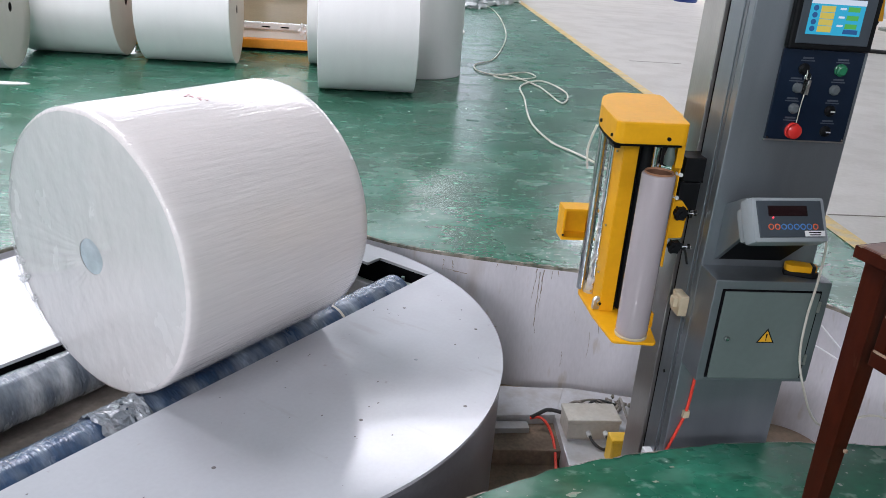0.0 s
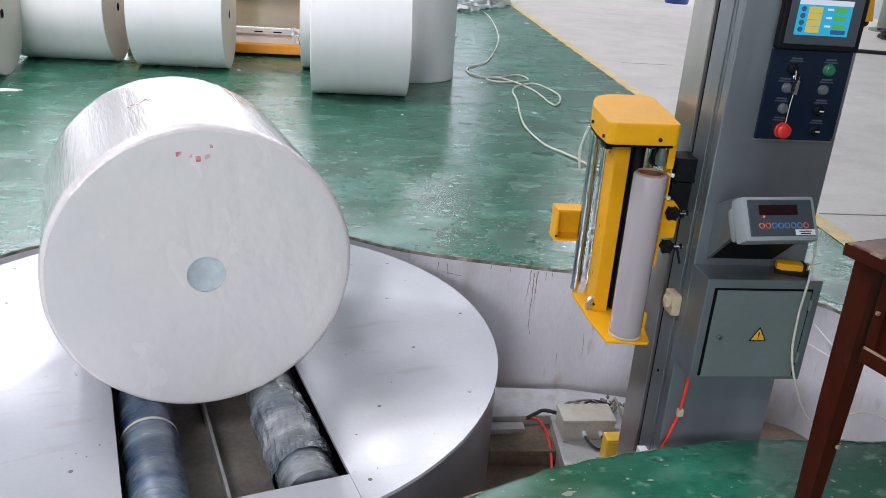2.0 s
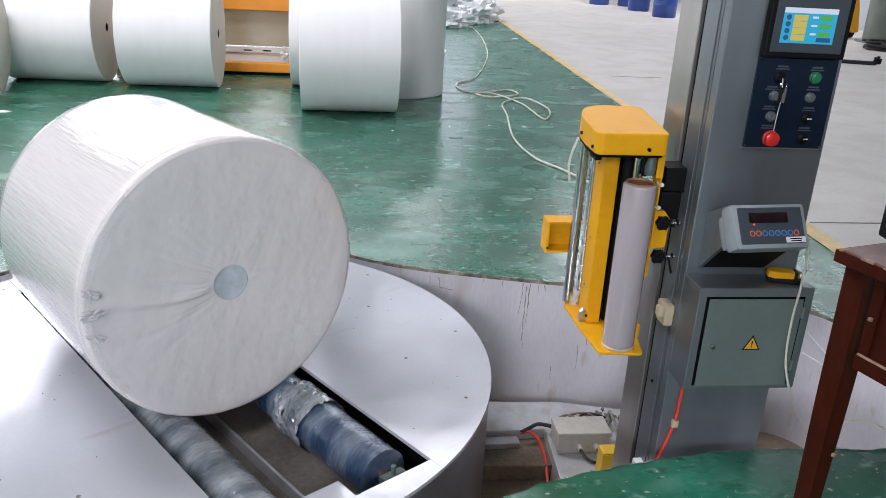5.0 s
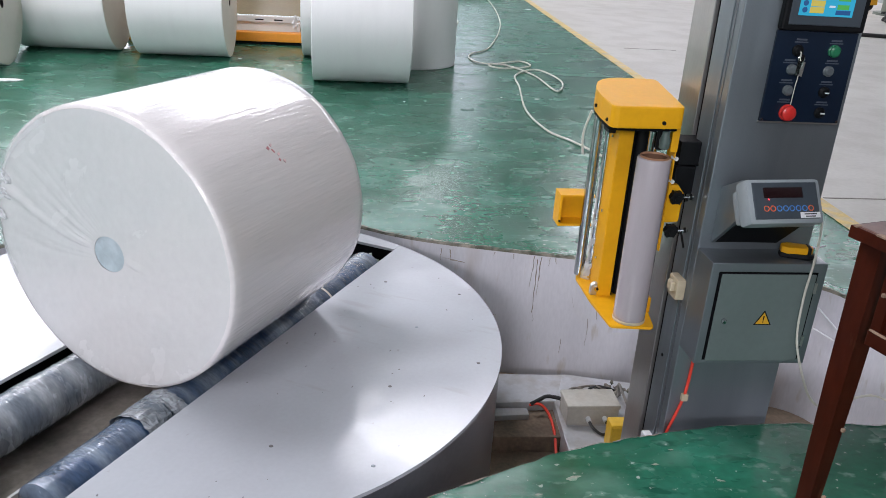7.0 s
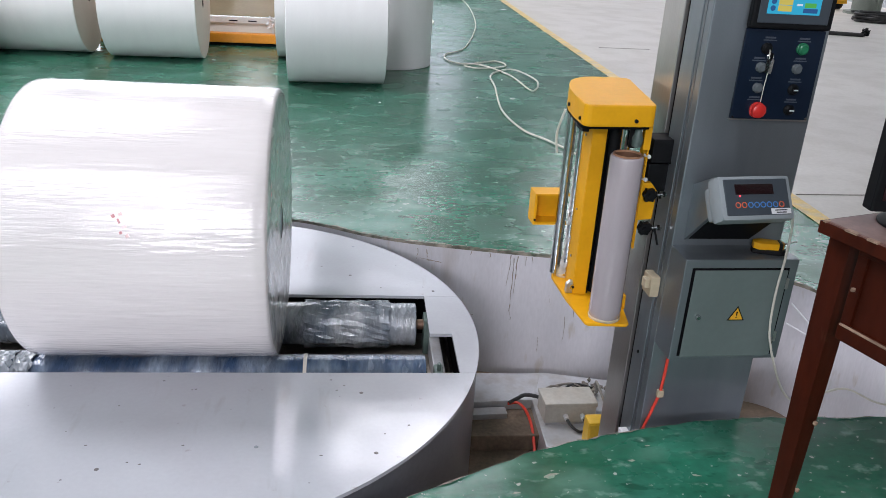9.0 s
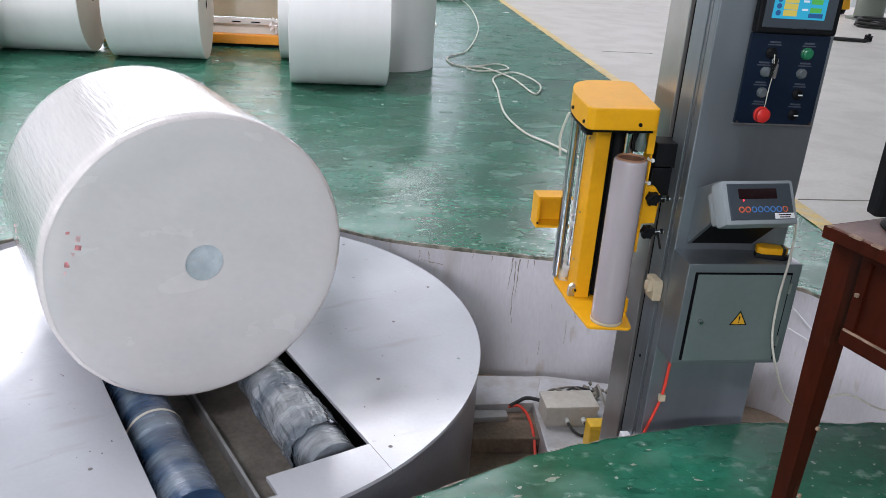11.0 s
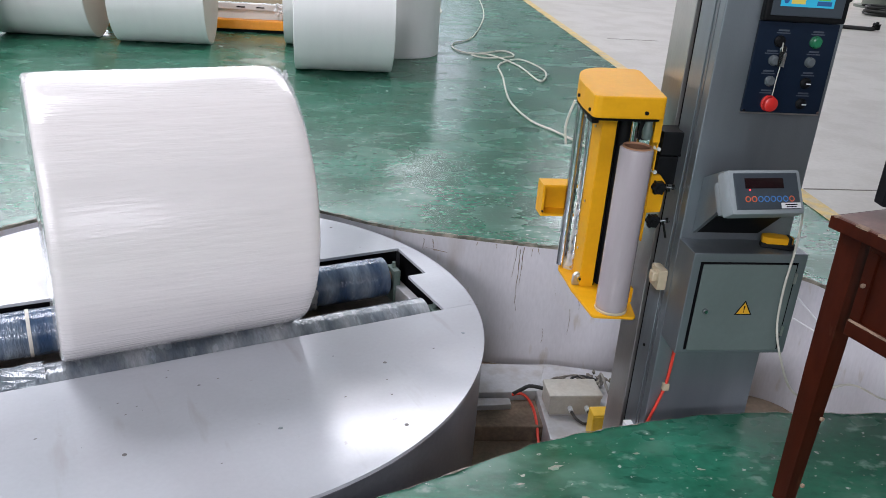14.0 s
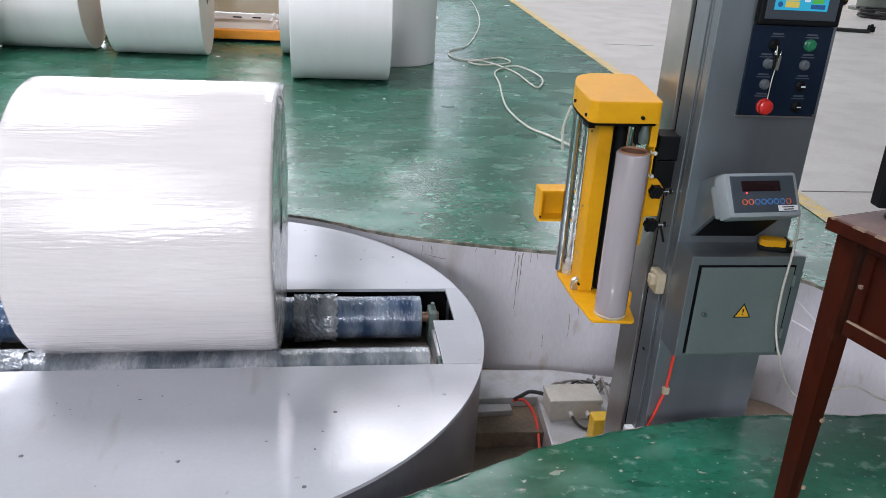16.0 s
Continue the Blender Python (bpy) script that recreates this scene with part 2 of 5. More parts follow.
M_CORD = material("pale_cord", (0.62, 0.59, 0.52), 0.5, vary=0.1, scale=10)
M_BLACKCORD = material("black_cord", (0.02, 0.02, 0.02), 0.5, vary=0.1)
M_DESK = material("worn_mahogany_varnish", (0.050, 0.0082, 0.0030), 0.40, spec=0.12, vary=0.35, scale=4, fine=40, stretch=(1, 1, 0.35), second=(0.026, 0.006, 0.004), second_amount=0.6, second_scale=5, coat=0.0, bump=0.08, third=((0.16, 0.07, 0.04), 0.5, 18.0, 0.64, 0.74))
M_DESKTOP = material("worn_brown_desk_top", (0.105, 0.045, 0.037), 0.4, vary=0.25, scale=5, fine=60, second=(0.20, 0.115, 0.095), second_amount=0.6, second_scale=6, bump=0.05)
M_WORN = material("bare_worn_wood", (0.30, 0.20, 0.14), 0.7, vary=0.3, scale=30)
M_LIGHTGREY = material("pale_grey_painted_steel", (0.55, 0.555, 0.57), 0.35, metal=0.3, vary=0.08, scale=6, second=(0.38, 0.34, 0.30), second_amount=0.5, second_scale=9)
M_BOXGREY = material("dusty_beige_junction_box", (0.50, 0.475, 0.42), 0.5, vary=0.12, scale=9, second=(0.33, 0.28, 0.22), second_amount=0.5, second_scale=8)
M_YELLOWBOX = material("yellow_switch_box", (0.66, 0.40, 0.02), 0.4, vary=0.1, scale=12)
M_ORANGE = material("orange_machine_beam", (0.80, 0.30, 0.02), 0.4, vary=0.08, scale=4)
M_WEB = material("glossy_tan_film_sheet", (0.40, 0.33, 0.22), 0.12, vary=0.1, scale=2, bump=0.25, bump_scale=3, coat=0.5, stretch=(0.5, 1, 3))
M_RAIL = material("white_machine_rail", (0.66, 0.64, 0.62), 0.35, vary=0.05)
M_BAG = material("white_poly_bag", (0.72, 0.735, 0.75), 0.3, vary=0.06, scale=4, bump=0.5, bump_scale=6, coat=0.3)
M_BLUE = material("blue_barrel_plastic", (0.012, 0.045, 0.22), 0.35, vary=0.1, scale=4)
M_WALL = material("pale_blue_grey_wall", (0.38, 0.41, 0.425), 0.7, vary=0.05, scale=0.7, second=(0.37, 0.39, 0.39), second_amount=0.4, second_scale=1.2)
M_ROOF = material("white_roof_sheet", (0.45, 0.465, 0.47), 0.6, vary=0.05, scale=0.5)
M_POST = material("grey_green_steel_post", (0.16, 0.18, 0.15), 0.5, vary=0.12, scale=3)
M_JOINT = material("grey_joint_filler", (0.30, 0.28, 0.25), 0.7, vary=0.15, scale=8)
M_SCUFF = material("grey_scuff", (0.13, 0.12, 0.12), 0.5, vary=0.2, scale=30)
M_SCRAP = material("white_paper_scrap", (0.75, 0.75, 0.73), 0.8, vary=0.05)


def glow(name, colour, strength):
    mat = bpy.data.materials.new(name)
    mat.use_nodes = True
    b = mat.node_tree.nodes["Principled BSDF"]
    b.inputs["Base Color"].default_value = (0.02, 0.02, 0.02, 1)
    b.inputs["Roughness"].default_value = 0.2
    b.inputs["Emission Color"].default_value = (*colour, 1)
    b.inputs["Emission Strength"].default_value = strength
    return mat


M_SCREEN = glow("lit_cyan_screen", (0.03, 0.50, 0.80), 0.75)
M_SCREEN_BAR = glow("lit_white_screen_bar", (0.75, 0.85, 1.0), 0.8)
M_SCREEN_YELLOW = glow("lit_yellow_screen_field", (0.75, 0.62, 0.12), 0.75)
M_SCREEN_GREEN = glow("lit_green_screen_field", (0.10, 0.55, 0.10), 0.7)
M_SCREEN_BLUE = glow("lit_blue_screen_button", (0.02, 0.12, 0.35), 0.7)
M_LED = glow("lit_red_led", (1.0, 0.03, 0.05), 4.0)


# ---------------------------------------------------------------- mesh helpers
def part(name, bm, mat, parent=None, label="", smooth=False):
    bmesh.ops.recalc_face_normals(bm, faces=bm.faces)
    me = bpy.data.meshes.new(name)
    bm.to_mesh(me)
    bm.free()
    me.materials.append(mat)
    if smooth:
        me.polygons.foreach_set("use_smooth", [True] * len(me.polygons))
        me.set_sharp_from_angle(angle=radians(40))
    ob = new(name, me)
    ob.parent = parent
    if label:
        ob["label"] = label
    return ob


def empty(name, m, label, category, **more):
    ob = new(name)
    ob.matrix_basis = m
    return tagged(ob, label, category, **more)


def box(x0, x1, y0, y1, z0, z1, bevel=0.0, bm=None, m=None):
    bm = bm or bmesh.new()
    one = bmesh.ops.create_cube(bm, size=1.0, matrix=(m or Matrix()) @ Matrix.Translation(((x0 + x1) / 2, (y0 + y1) / 2, (z0 + z1) / 2)) @ Matrix.Diagonal((x1 - x0, y1 - y0, z1 - z0, 1)))
    if bevel:
        edges = {e for v in one["verts"] for e in v.link_edges}
        bmesh.ops.bevel(bm, geom=list(edges), offset=bevel, segments=2, affect="EDGES", profile=0.6)
    return bm


def rod(p0, p1, r, segments=20, bm=None, r2=None, caps=True):
    bm = bm or bmesh.new()
    p0, p1 = Vector(p0), Vector(p1)
    d = p1 - p0
    m = Matrix.Translation((p0 + p1) / 2) @ d.to_track_quat("Z", "Y").to_matrix().to_4x4()
    bmesh.ops.create_cone(bm, cap_ends=caps, segments=segments, radius1=r, radius2=r if r2 is None else r2, depth=d.length, matrix=m)
    return bm


def lathe(profile, segments=48, bm=None, m=None):
    """Turn (radius, height) pairs about z; a radius of 0 closes an end."""
    bm = bm or bmesh.new()
    m = m or Matrix()
    rings = []
    for r, h in profile:
        if r <= 1e-6:
            rings.append([bm.verts.new(m @ Vector((0, 0, h)))])
        else:
            rings.append([bm.verts.new(m @ Vector((r * math.cos(2 * math.pi * k / segments), r * math.sin(2 * math.pi * k / segments), h))) for k in range(segments)])
    for a, b in zip(rings, rings[1:]):
        for k in range(segments):
            n = (k + 1) % segments
            if len(a) == 1 and len(b) > 1:
                bm.faces.new((a[0], b[k], b[n]))
            elif len(b) == 1 and len(a) > 1:
                bm.faces.new((a[k], a[n], b[0]))
            elif len(a) > 1:
                bm.faces.new((a[k], a[n], b[n], b[k]))
    return bm


def prism(outline, z0, z1, bevel=0.0, bm=None, m=None):
    bm = bm or bmesh.new()
    m = m or Matrix()
    low = [bm.verts.new(m @ Vector((x, y, z0))) for x, y in outline]
    high = [bm.verts.new(m @ Vector((x, y, z1))) for x, y in outline]
    faces = [bm.faces.new(low[::-1]), bm.faces.new(high)]
    n = len(outline)
    for k in range(n):
        faces.append(bm.faces.new((low[k], low[(k + 1) % n], high[(k + 1) % n], high[k])))
    if bevel:
        edges = {e for f in faces for e in f.edges}
        bmesh.ops.bevel(bm, geom=list(edges), offset=bevel, segments=2, affect="EDGES", profile=0.6)
    return bm


def spline(points, steps=8, closed=False):
    pts = [Vector(p) for p in points]
    n, out = len(pts), []
    for k in range(n if closed else n - 1):
        a, b, c, d = (pts[(k + j - 1) % n] if closed else pts[min(max(k + j - 1, 0), n - 1)] for j in range(4))
        for s in range(steps):
            t = s / steps
            out.append(0.5 * (2 * b + (c - a) * t + (2 * a - 5 * b + 4 * c - d) * t * t + (3 * b - a - 3 * c + d) * t ** 3))
    if not closed:
        out.append(pts[-1])
    return out


def cord(points, r, steps=8, sides=8, bm=None):
    bm = bm or bmesh.new()
    line = spline(points, steps)
    rings, up = [], Vector((0.13, 0.21, 0.97))
    for k, p in enumerate(line):
        d = (line[min(k + 1, len(line) - 1)] - line[max(k - 1, 0)]).normalized()
        side = d.cross(up)
        side = (side if side.length > 1e-3 else d.cross(Vector((1, 0, 0)))).normalized()
        over = side.cross(d)
        rings.append([bm.verts.new(p + r * (side * math.cos(a) + over * math.sin(a))) for a in (2 * math.pi * j / sides for j in range(sides))])
    for a, b in zip(rings, rings[1:]):
        for j in range(sides):
            bm.faces.new((a[j], a[(j + 1) % sides], b[(j + 1) % sides], b[j]))
    bm.faces.new(rings[0][::-1]), bm.faces.new(rings[-1])
    return bm


def crumple(size, seed, flat=0.4, cuts=3):
    bm = bmesh.new()
    bmesh.ops.create_icosphere(bm, subdivisions=cuts, radius=1.0)
    rnd = Vector((seed * 1.7, seed * 0.9, seed * 2.3))
    for v in bm.verts:
        p = v.co.copy()
        k = 0.62 + 0.55 * noise.noise(p * 1.6 + rnd) + 0.35 * noise.noise(p * 4.1 + rnd)
        v.co = Vector((p.x * size[0], p.y * size[1], p.z * size[2])) * k
    return bm


# ---------------------------------------------------------------- hall
TX, TY, TR = -0.525, 2.592, 1.072          # turntable centre and radius
PIT_Z = -0.64
X0, X1, Y0, Y1 = -14.0, 12.6, -6.6, 30.0


def line_x(y):
    return 2.62 + (y - 3.7) * 0.05


# outline of the sunken bay: a round part for the turntable that flares towards the column
knots = [(TX + 1.165 * math.cos(radians(a)), TY + 1.165 * math.sin(radians(a))) for a in range(70, 291, 20)]
knots = knots + [(-0.02, 1.545), (0.17, 1.645), (0.60, 1.835), (0.90, 1.91), (1.24, 1.96), (1.74, 1.945), (2.08, 1.97), (2.16, 2.20), (2.12, 2.70), (2.04, 2.94),
                 (1.80, 3.05), (1.40, 3.145), (1.03, 3.245), (0.81, 3.30), (0.43, 3.405), (0.20, 3.50)]
PIT = [(p.x, p.y) for p in spline([(x, y, 0) for x, y in knots], 10, closed=True)]
edge_rng = random.Random(4)
PIT_TOP = [(x + edge_rng.uniform(-0.005, 0.005), y + edge_rng.uniform(-0.005, 0.005)) for x, y in PIT]


def sheet_with_hole(outer, hole, z):
    bm = bmesh.new()
    for loop in (outer, hole):
        vs = [bm.verts.new((x, y, z)) for x, y in loop]
        for a, b in zip(vs, vs[1:] + vs[:1]):
            bm.edges.new((a, b))
    bmesh.ops.triangle_fill(bm, use_beauty=True, edges=bm.edges[:], normal=(0, 0, 1))
    return bm


green_outer = [(X0, Y0), (line_x(Y0), Y0), (line_x(Y1), Y1), (X0, Y1)]
tagged(part("floor", sheet_with_hole(green_outer, PIT_TOP, 0.0), M_FLOOR), "worn glossy green painted workshop floor", "floor", kind="structure")
bm = bmesh.new()
bm.faces.new([bm.verts.new((x, y, 0.0)) for x, y in ((line_x(Y0), Y0), (X1, Y0), (X1, Y1), (line_x(Y1), Y1))])
tagged(part("concrete_floor", bm, M_CONCRETE), "pale dusty concrete walkway beside the green floor", "floor", kind="structure")
bm = bmesh.new()
bm.faces.new([bm.verts.new((x, y, 0.004)) for x, y in ((line_x(Y0) - 0.05, Y0), (line_x(Y0) + 0.06, Y0), (line_x(Y1) + 0.06, Y1), (line_x(Y1) - 0.05, Y1))])
tagged(part("floor_line", bm, M_LINE), "faded yellow painted line between green floor and concrete", "floor marking", kind="structure")
for y, x0, x1 in ((4.15, 2.72, 12.4), (9.7, 3.3, 3.95)):
    tagged(part("floor_joint", box(x0, x1, y, y + 0.010, 0.0005, 0.004), M_JOINT), "thin grey joint in the concrete walkway", "floor joint", kind="structure")

# pit wall: crust at the lip, white render below
def band(top, low, z_top, z_low):
    bm = bmesh.new()
    a = [bm.verts.new((x, y, z_top)) for x, y in top]
    b = [bm.verts.new((x, y, z_low)) for x, y in low]
    n = len(a)
    for k in range(n):
        bm.faces.new((a[k], a[(k + 1) % n], b[(k + 1) % n], b[k]))
    return bm


lip = band(PIT_TOP, PIT, 0.0, -0.014)
tagged(part("pit_lip", lip, M_CRUST), "chipped crumbling lip of the floor round the pit", "pit edge", kind="structure")
tagged(part("pit_wall", band(PIT, PIT, -0.014, PIT_Z), M_PITWALL), "white rendered pit wall with rust drips and scuffs", "pit wall", kind="structure")
bm = bmesh.new()
bm.faces.new([bm.verts.new((x, y, PIT_Z)) for x, y in PIT])
bmesh.ops.triangulate(bm, faces=bm.faces[:])
tagged(part("pit_floor", bm, M_PITFLOOR), "dirty brown concrete floor of the pit", "floor", kind="structure")


rim_rng = random.Random(12)
bm = bmesh.new()
n = len(PIT_TOP)
inner, outer = [], []
for k, (x, y) in enumerate(PIT_TOP):
    ax, ay = PIT_TOP[k - 1]
    bx, by = PIT_TOP[(k + 1) % n]
    out = Vector((by - ay, ax - bx, 0)).normalized() * max(0.0006, rim_rng.gauss(0.001, 0.0045))
    inner.append(bm.verts.new((x, y, 0.002)))
    outer.append(bm.verts.new((x + out.x, y + out.y, 0.004)))
for k in range(n):
    bm.faces.new((inner[k], inner[(k + 1) % n], outer[(k + 1) % n], outer[k]))
tagged(part("pit_rim", bm, M_CRUST), "ragged strip of bare concrete where the green paint has chipped", "pit edge", kind="structure")


def wall_point(x):
    """A place on the far pit wall at that x, and the wall's direction there."""
    best = [(p, q) for p, q in zip(PIT, PIT[1:]) if (p[0] - x) * (q[0] - x) <= 0 and p[1] > 2.9]
    p, q = best[0]
    k = (x - p[0]) / (q[0] - p[0] + 1e-9)
    return Vector((x, p[1] + (q[1] - p[1]) * k, 0)), math.degrees(math.atan2(q[1] - p[1], q[0] - p[0]))


# drips down the render
drip_rng = random.Random(8)
DRIPS = [(0.838, 0.016, 0.17, 0.004), (0.850, 0.03, 0.30, 0.0045), (0.868, 0.018, 0.21, 0.006), (0.855, 0.26, 0.345, 0.0035), (0.905, 0.016, 0.06, 0.004), (0.93, 0.016, 0.045, 0.005),
         (0.42, 0.03, 0.09, 0.004), (0.46, 0.03, 0.085, 0.005), (0.66, 0.016, 0.035, 0.006), (1.13, 0.22, 0.30, 0.005), (0.99, 0.42, 0.50, 0.003), (0.74, 0.016, 0.04, 0.006), (1.10, 0.30, 0.44, 0.003)]
for x, a, b, w in DRIPS:
    p, ang = wall_point(x)
    bm = bmesh.new()
    pts, off = [], 0.0
    for k in range(15):
        z = -a - (b - a) * k / 14
        off += drip_rng.uniform(-0.0022, 0.0022)
        half = 0.6 * w * drip_rng.uniform(0.25, 1.15) * (1.0 - 0.7 * k / 14)
        pts.append((off, half, z))
    m = Matrix.Translation(p) @ pose(0, 0, 0, 0, 0, ang if abs(ang) < 90 else ang + 180)
    rows = [[bm.verts.new(m @ Vector((o + s * h, d, z))) for s, d in ((-1, -0.004), (0, -0.0065), (1, -0.004))] for o, h, z in pts]
    for r0, r1 in zip(rows, rows[1:]):
        for j in range(2):
            bm.faces.new((r0[j], r0[j + 1], r1[j + 1], r1[j]))
    tagged(part("rust_drip", bm, M_STAIN), "dark rusty drip stain on the white pit wall", "stain", kind="structure")

for x, z, dx, dz in ((0.43, -0.075, 0.10, -0.012), (0.47, -0.082, 0.055, -0.004), (0.62, -0.33, 0.07, -0.006), (1.02, -0.20, 0.012, -0.05)):
    bm = bmesh.new()
    rows = []
    for k in range(9):
        p, ang = wall_point(x + dx * k / 8)
        zz = z + dz * k / 8 + drip_rng.uniform(-0.002, 0.002)
        h = 0.0012 * drip_rng.uniform(0.4, 1.2)
        rows.append([bm.verts.new((p.x, p.y - 0.004, zz + h)), bm.verts.new((p.x, p.y - 0.004, zz - h))])
    for a, b in zip(rows, rows[1:]):
        bm.faces.new((a[0], b[0], b[1], a[1]))
    tagged(part("wall_crack", bm, M_STAIN), "fine dark crack in the white pit wall", "crack", kind="structure")

# raised step of rough concrete in the pit
tagged(part("pit_step", prism([(0.44, 2.70), (0.905, 2.685), (0.905, 3.04), (0.44, 3.10)], PIT_Z, PIT_Z + 0.075, 0.006), M_PITFLOOR), "rough brown concrete step in the pit", "step", kind="structure")

# shell of the hall
def wall(name, x0, x1, y0, y1, label, openings=()):
    bm = bmesh.new()
    if not openings:
        box(x0, x1, y0, y1, 0, ROOF, bm=bm)
    else:
        z0, z1 = openings[0][2], openings[0][3]
        box(x0, x1, y0, y1, 0, z0, bm=bm), box(x0, x1, y0, y1, z1, ROOF, bm=bm)
        at = x0
        for a, b, *_ in openings:
            box(at, a, y0, y1, z0, z1, bm=bm)
            at = b
        box(at, x1, y0, y1, z0, z1, bm=bm)
    return tagged(part(name, bm, M_WALL), label, "wall", kind="structure")


wall("wall_north", X0, X1, Y1, Y1 + 0.2, "pale far wall of the hall with added high windows", FAR_WINDOWS)
wall("wall_south", X0, X1, Y0 - 0.2, Y0, "pale hall wall with three tall windows", WINDOWS)
wall("wall_west", X0 - 0.2, X0, Y0 - 0.2, Y1 + 0.2, "pale plain side wall of the hall")
wall("wall_east", X1, X1 + 0.2, Y0 - 0.2, Y1 + 0.2, "pale blue-grey side wall of the hall")
bm = bmesh.new()
xs = sorted({X0, X1, *(v for s in SKYLIGHTS for v in s[:2])})
ys = sorted({Y0, Y1, *(v for s in SKYLIGHTS for v in s[2:4])})
for a, b in zip(xs, xs[1:]):
    for c, d in zip(ys, ys[1:]):
        mx, my = (a + b) / 2, (c + d) / 2
        if not any(s[0] < mx < s[1] and s[2] < my < s[3] for s in SKYLIGHTS):
            box(a, b, c, d, ROOF, ROOF + 0.12, bm=bm)
tagged(part("ceiling", bm, M_ROOF), "white roof sheeting with rectangular skylight openings", "ceiling", kind="structure")

# ---------------------------------------------------------------- turntable
table = empty("turntable", pose(TX, TY, 0), "round brushed steel turntable with two film-wrapped support rollers", "turntable")
SLOT, END, NOTCH = 0.287, 0.90, 0.980


def disc_piece(y_from, y_to, inner_x=None, segments=40):
    """Outline of the part of the disc between two chords, or of the right-hand end beyond inner_x."""
    if inner_x is None:
        a0, a1 = math.asin(y_from / TR), math.asin(min(1, y_to / TR))
        right = [(TR * math.cos(a0 + (a1 - a0) * k / segments), TR * math.sin(a0 + (a1 - a0) * k / segments)) for k in range(segments + 1)]
        return right + [(-x, y) for x, y in right[::-1] if x > 1e-6]
    a0, a1 = math.asin(y_from / TR), math.asin(y_to / TR)
    arc = [(TR * math.cos(a0 + (a1 - a0) * k / 14), TR * math.sin(a0 + (a1 - a0) * k / 14)) for k in range(15)]
    return arc + [(inner_x, y_to), (inner_x, -0.02), (NOTCH, -0.02), (NOTCH, y_from)]


T = 0.012
part("deck_panel", prism(disc_piece(SLOT + 0.0015, TR), -T, 0.0), M_DECK, table)
part("deck_panel", prism([(x, -y) for x, y in disc_piece(SLOT + 0.0015, TR)], -T, 0.0), M_DECK, table)
part("end_plate", prism(disc_piece(-SLOT, SLOT, END), -T, 0.0), M_DECK, table)
part("end_plate", prism([(-x, y) for x, y in disc_piece(-SLOT, SLOT, END)], -T, 0.0), M_DECK, table)
bm = bmesh.new()
N = 96
rings = [[bm.verts.new((r * math.cos(2 * math.pi * k / N), r * math.sin(2 * math.pi * k / N), z)) for k in range(N)] for r, z in ((TR - 0.001, -0.003), (TR - 0.003, -0.012), (TR - 0.003, -0.50), (TR - 0.02, -0.50), (TR - 0.02, -0.03))]
for a, b in zip(rings, rings[1:]):
    for k in range(N):
        bm.faces.new((a[k], a[(k + 1) % N], b[(k + 1) % N], b[k]))
part("skirt", bm, M_SKIRT, table, "dull grey sheet-steel skirt", smooth=True)
part("tray", box(-0.99, 0.99, -0.34, 0.34, -0.205, -0.19), M_TRAY, table, "dusty dark metal tray under the rollers")
# slot walls coloured near black for the shade under the deck
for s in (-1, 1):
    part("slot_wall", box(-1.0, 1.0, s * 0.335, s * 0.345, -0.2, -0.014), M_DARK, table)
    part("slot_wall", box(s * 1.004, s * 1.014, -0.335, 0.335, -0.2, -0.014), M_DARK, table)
    part("cross_member", box(s * 0.915, s * 0.955, -0.33, 0.33, -0.19, -0.11, 0.004), M_LIGHTGREY, table, "scuffed grey steel cross member")
part("tray_rib", box(-0.88, 0.88, -0.012, -0.002, -0.19, -0.145, 0.001), M_LIGHTGREY, table, "grey steel rib along the tray")
# screws and scuffs on the deck
scr = random.Random(11)
for k in range(22):
    a = 2 * math.pi * (k + 0.35 * scr.random()) / 22
    r = TR * (0.93 if k % 2 else 0.72)
    x, y = r * math.cos(a), r * math.sin(a)
    if abs(y) > SLOT + 0.03:
        part("screw", lathe([(0, 0.0012), (0.005, 0.001), (0.0065, 0.0)], 10, m=Matrix.Translation((x, y, 0.0002))), M_SCUFF if k % 3 else M_STEEL, table)
for k in range(80):
    a, r = scr.uniform(0, 6.28), TR * math.sqrt(scr.uniform(0.1, 0.86))
    x, y = r * math.cos(a), r * math.sin(a)
    if abs(y) > SLOT + 0.03:
        w = scr.uniform(0.0015, 0.0055)
        out = [(x + w * scr.uniform(0.5, 1.3) * math.cos(j * 1.05), y + 0.6 * w * scr.uniform(0.5, 1.3) * math.sin(j * 1.05)) for j in range(6)]
        part("scuff", prism(out, 0.0002, 0.0009), M_SCUFF, table)

ROLL_R, ROLLER_R, ROLLER_Y, ROLLER_Z = 0.445, 0.082, 0.190, -0.078


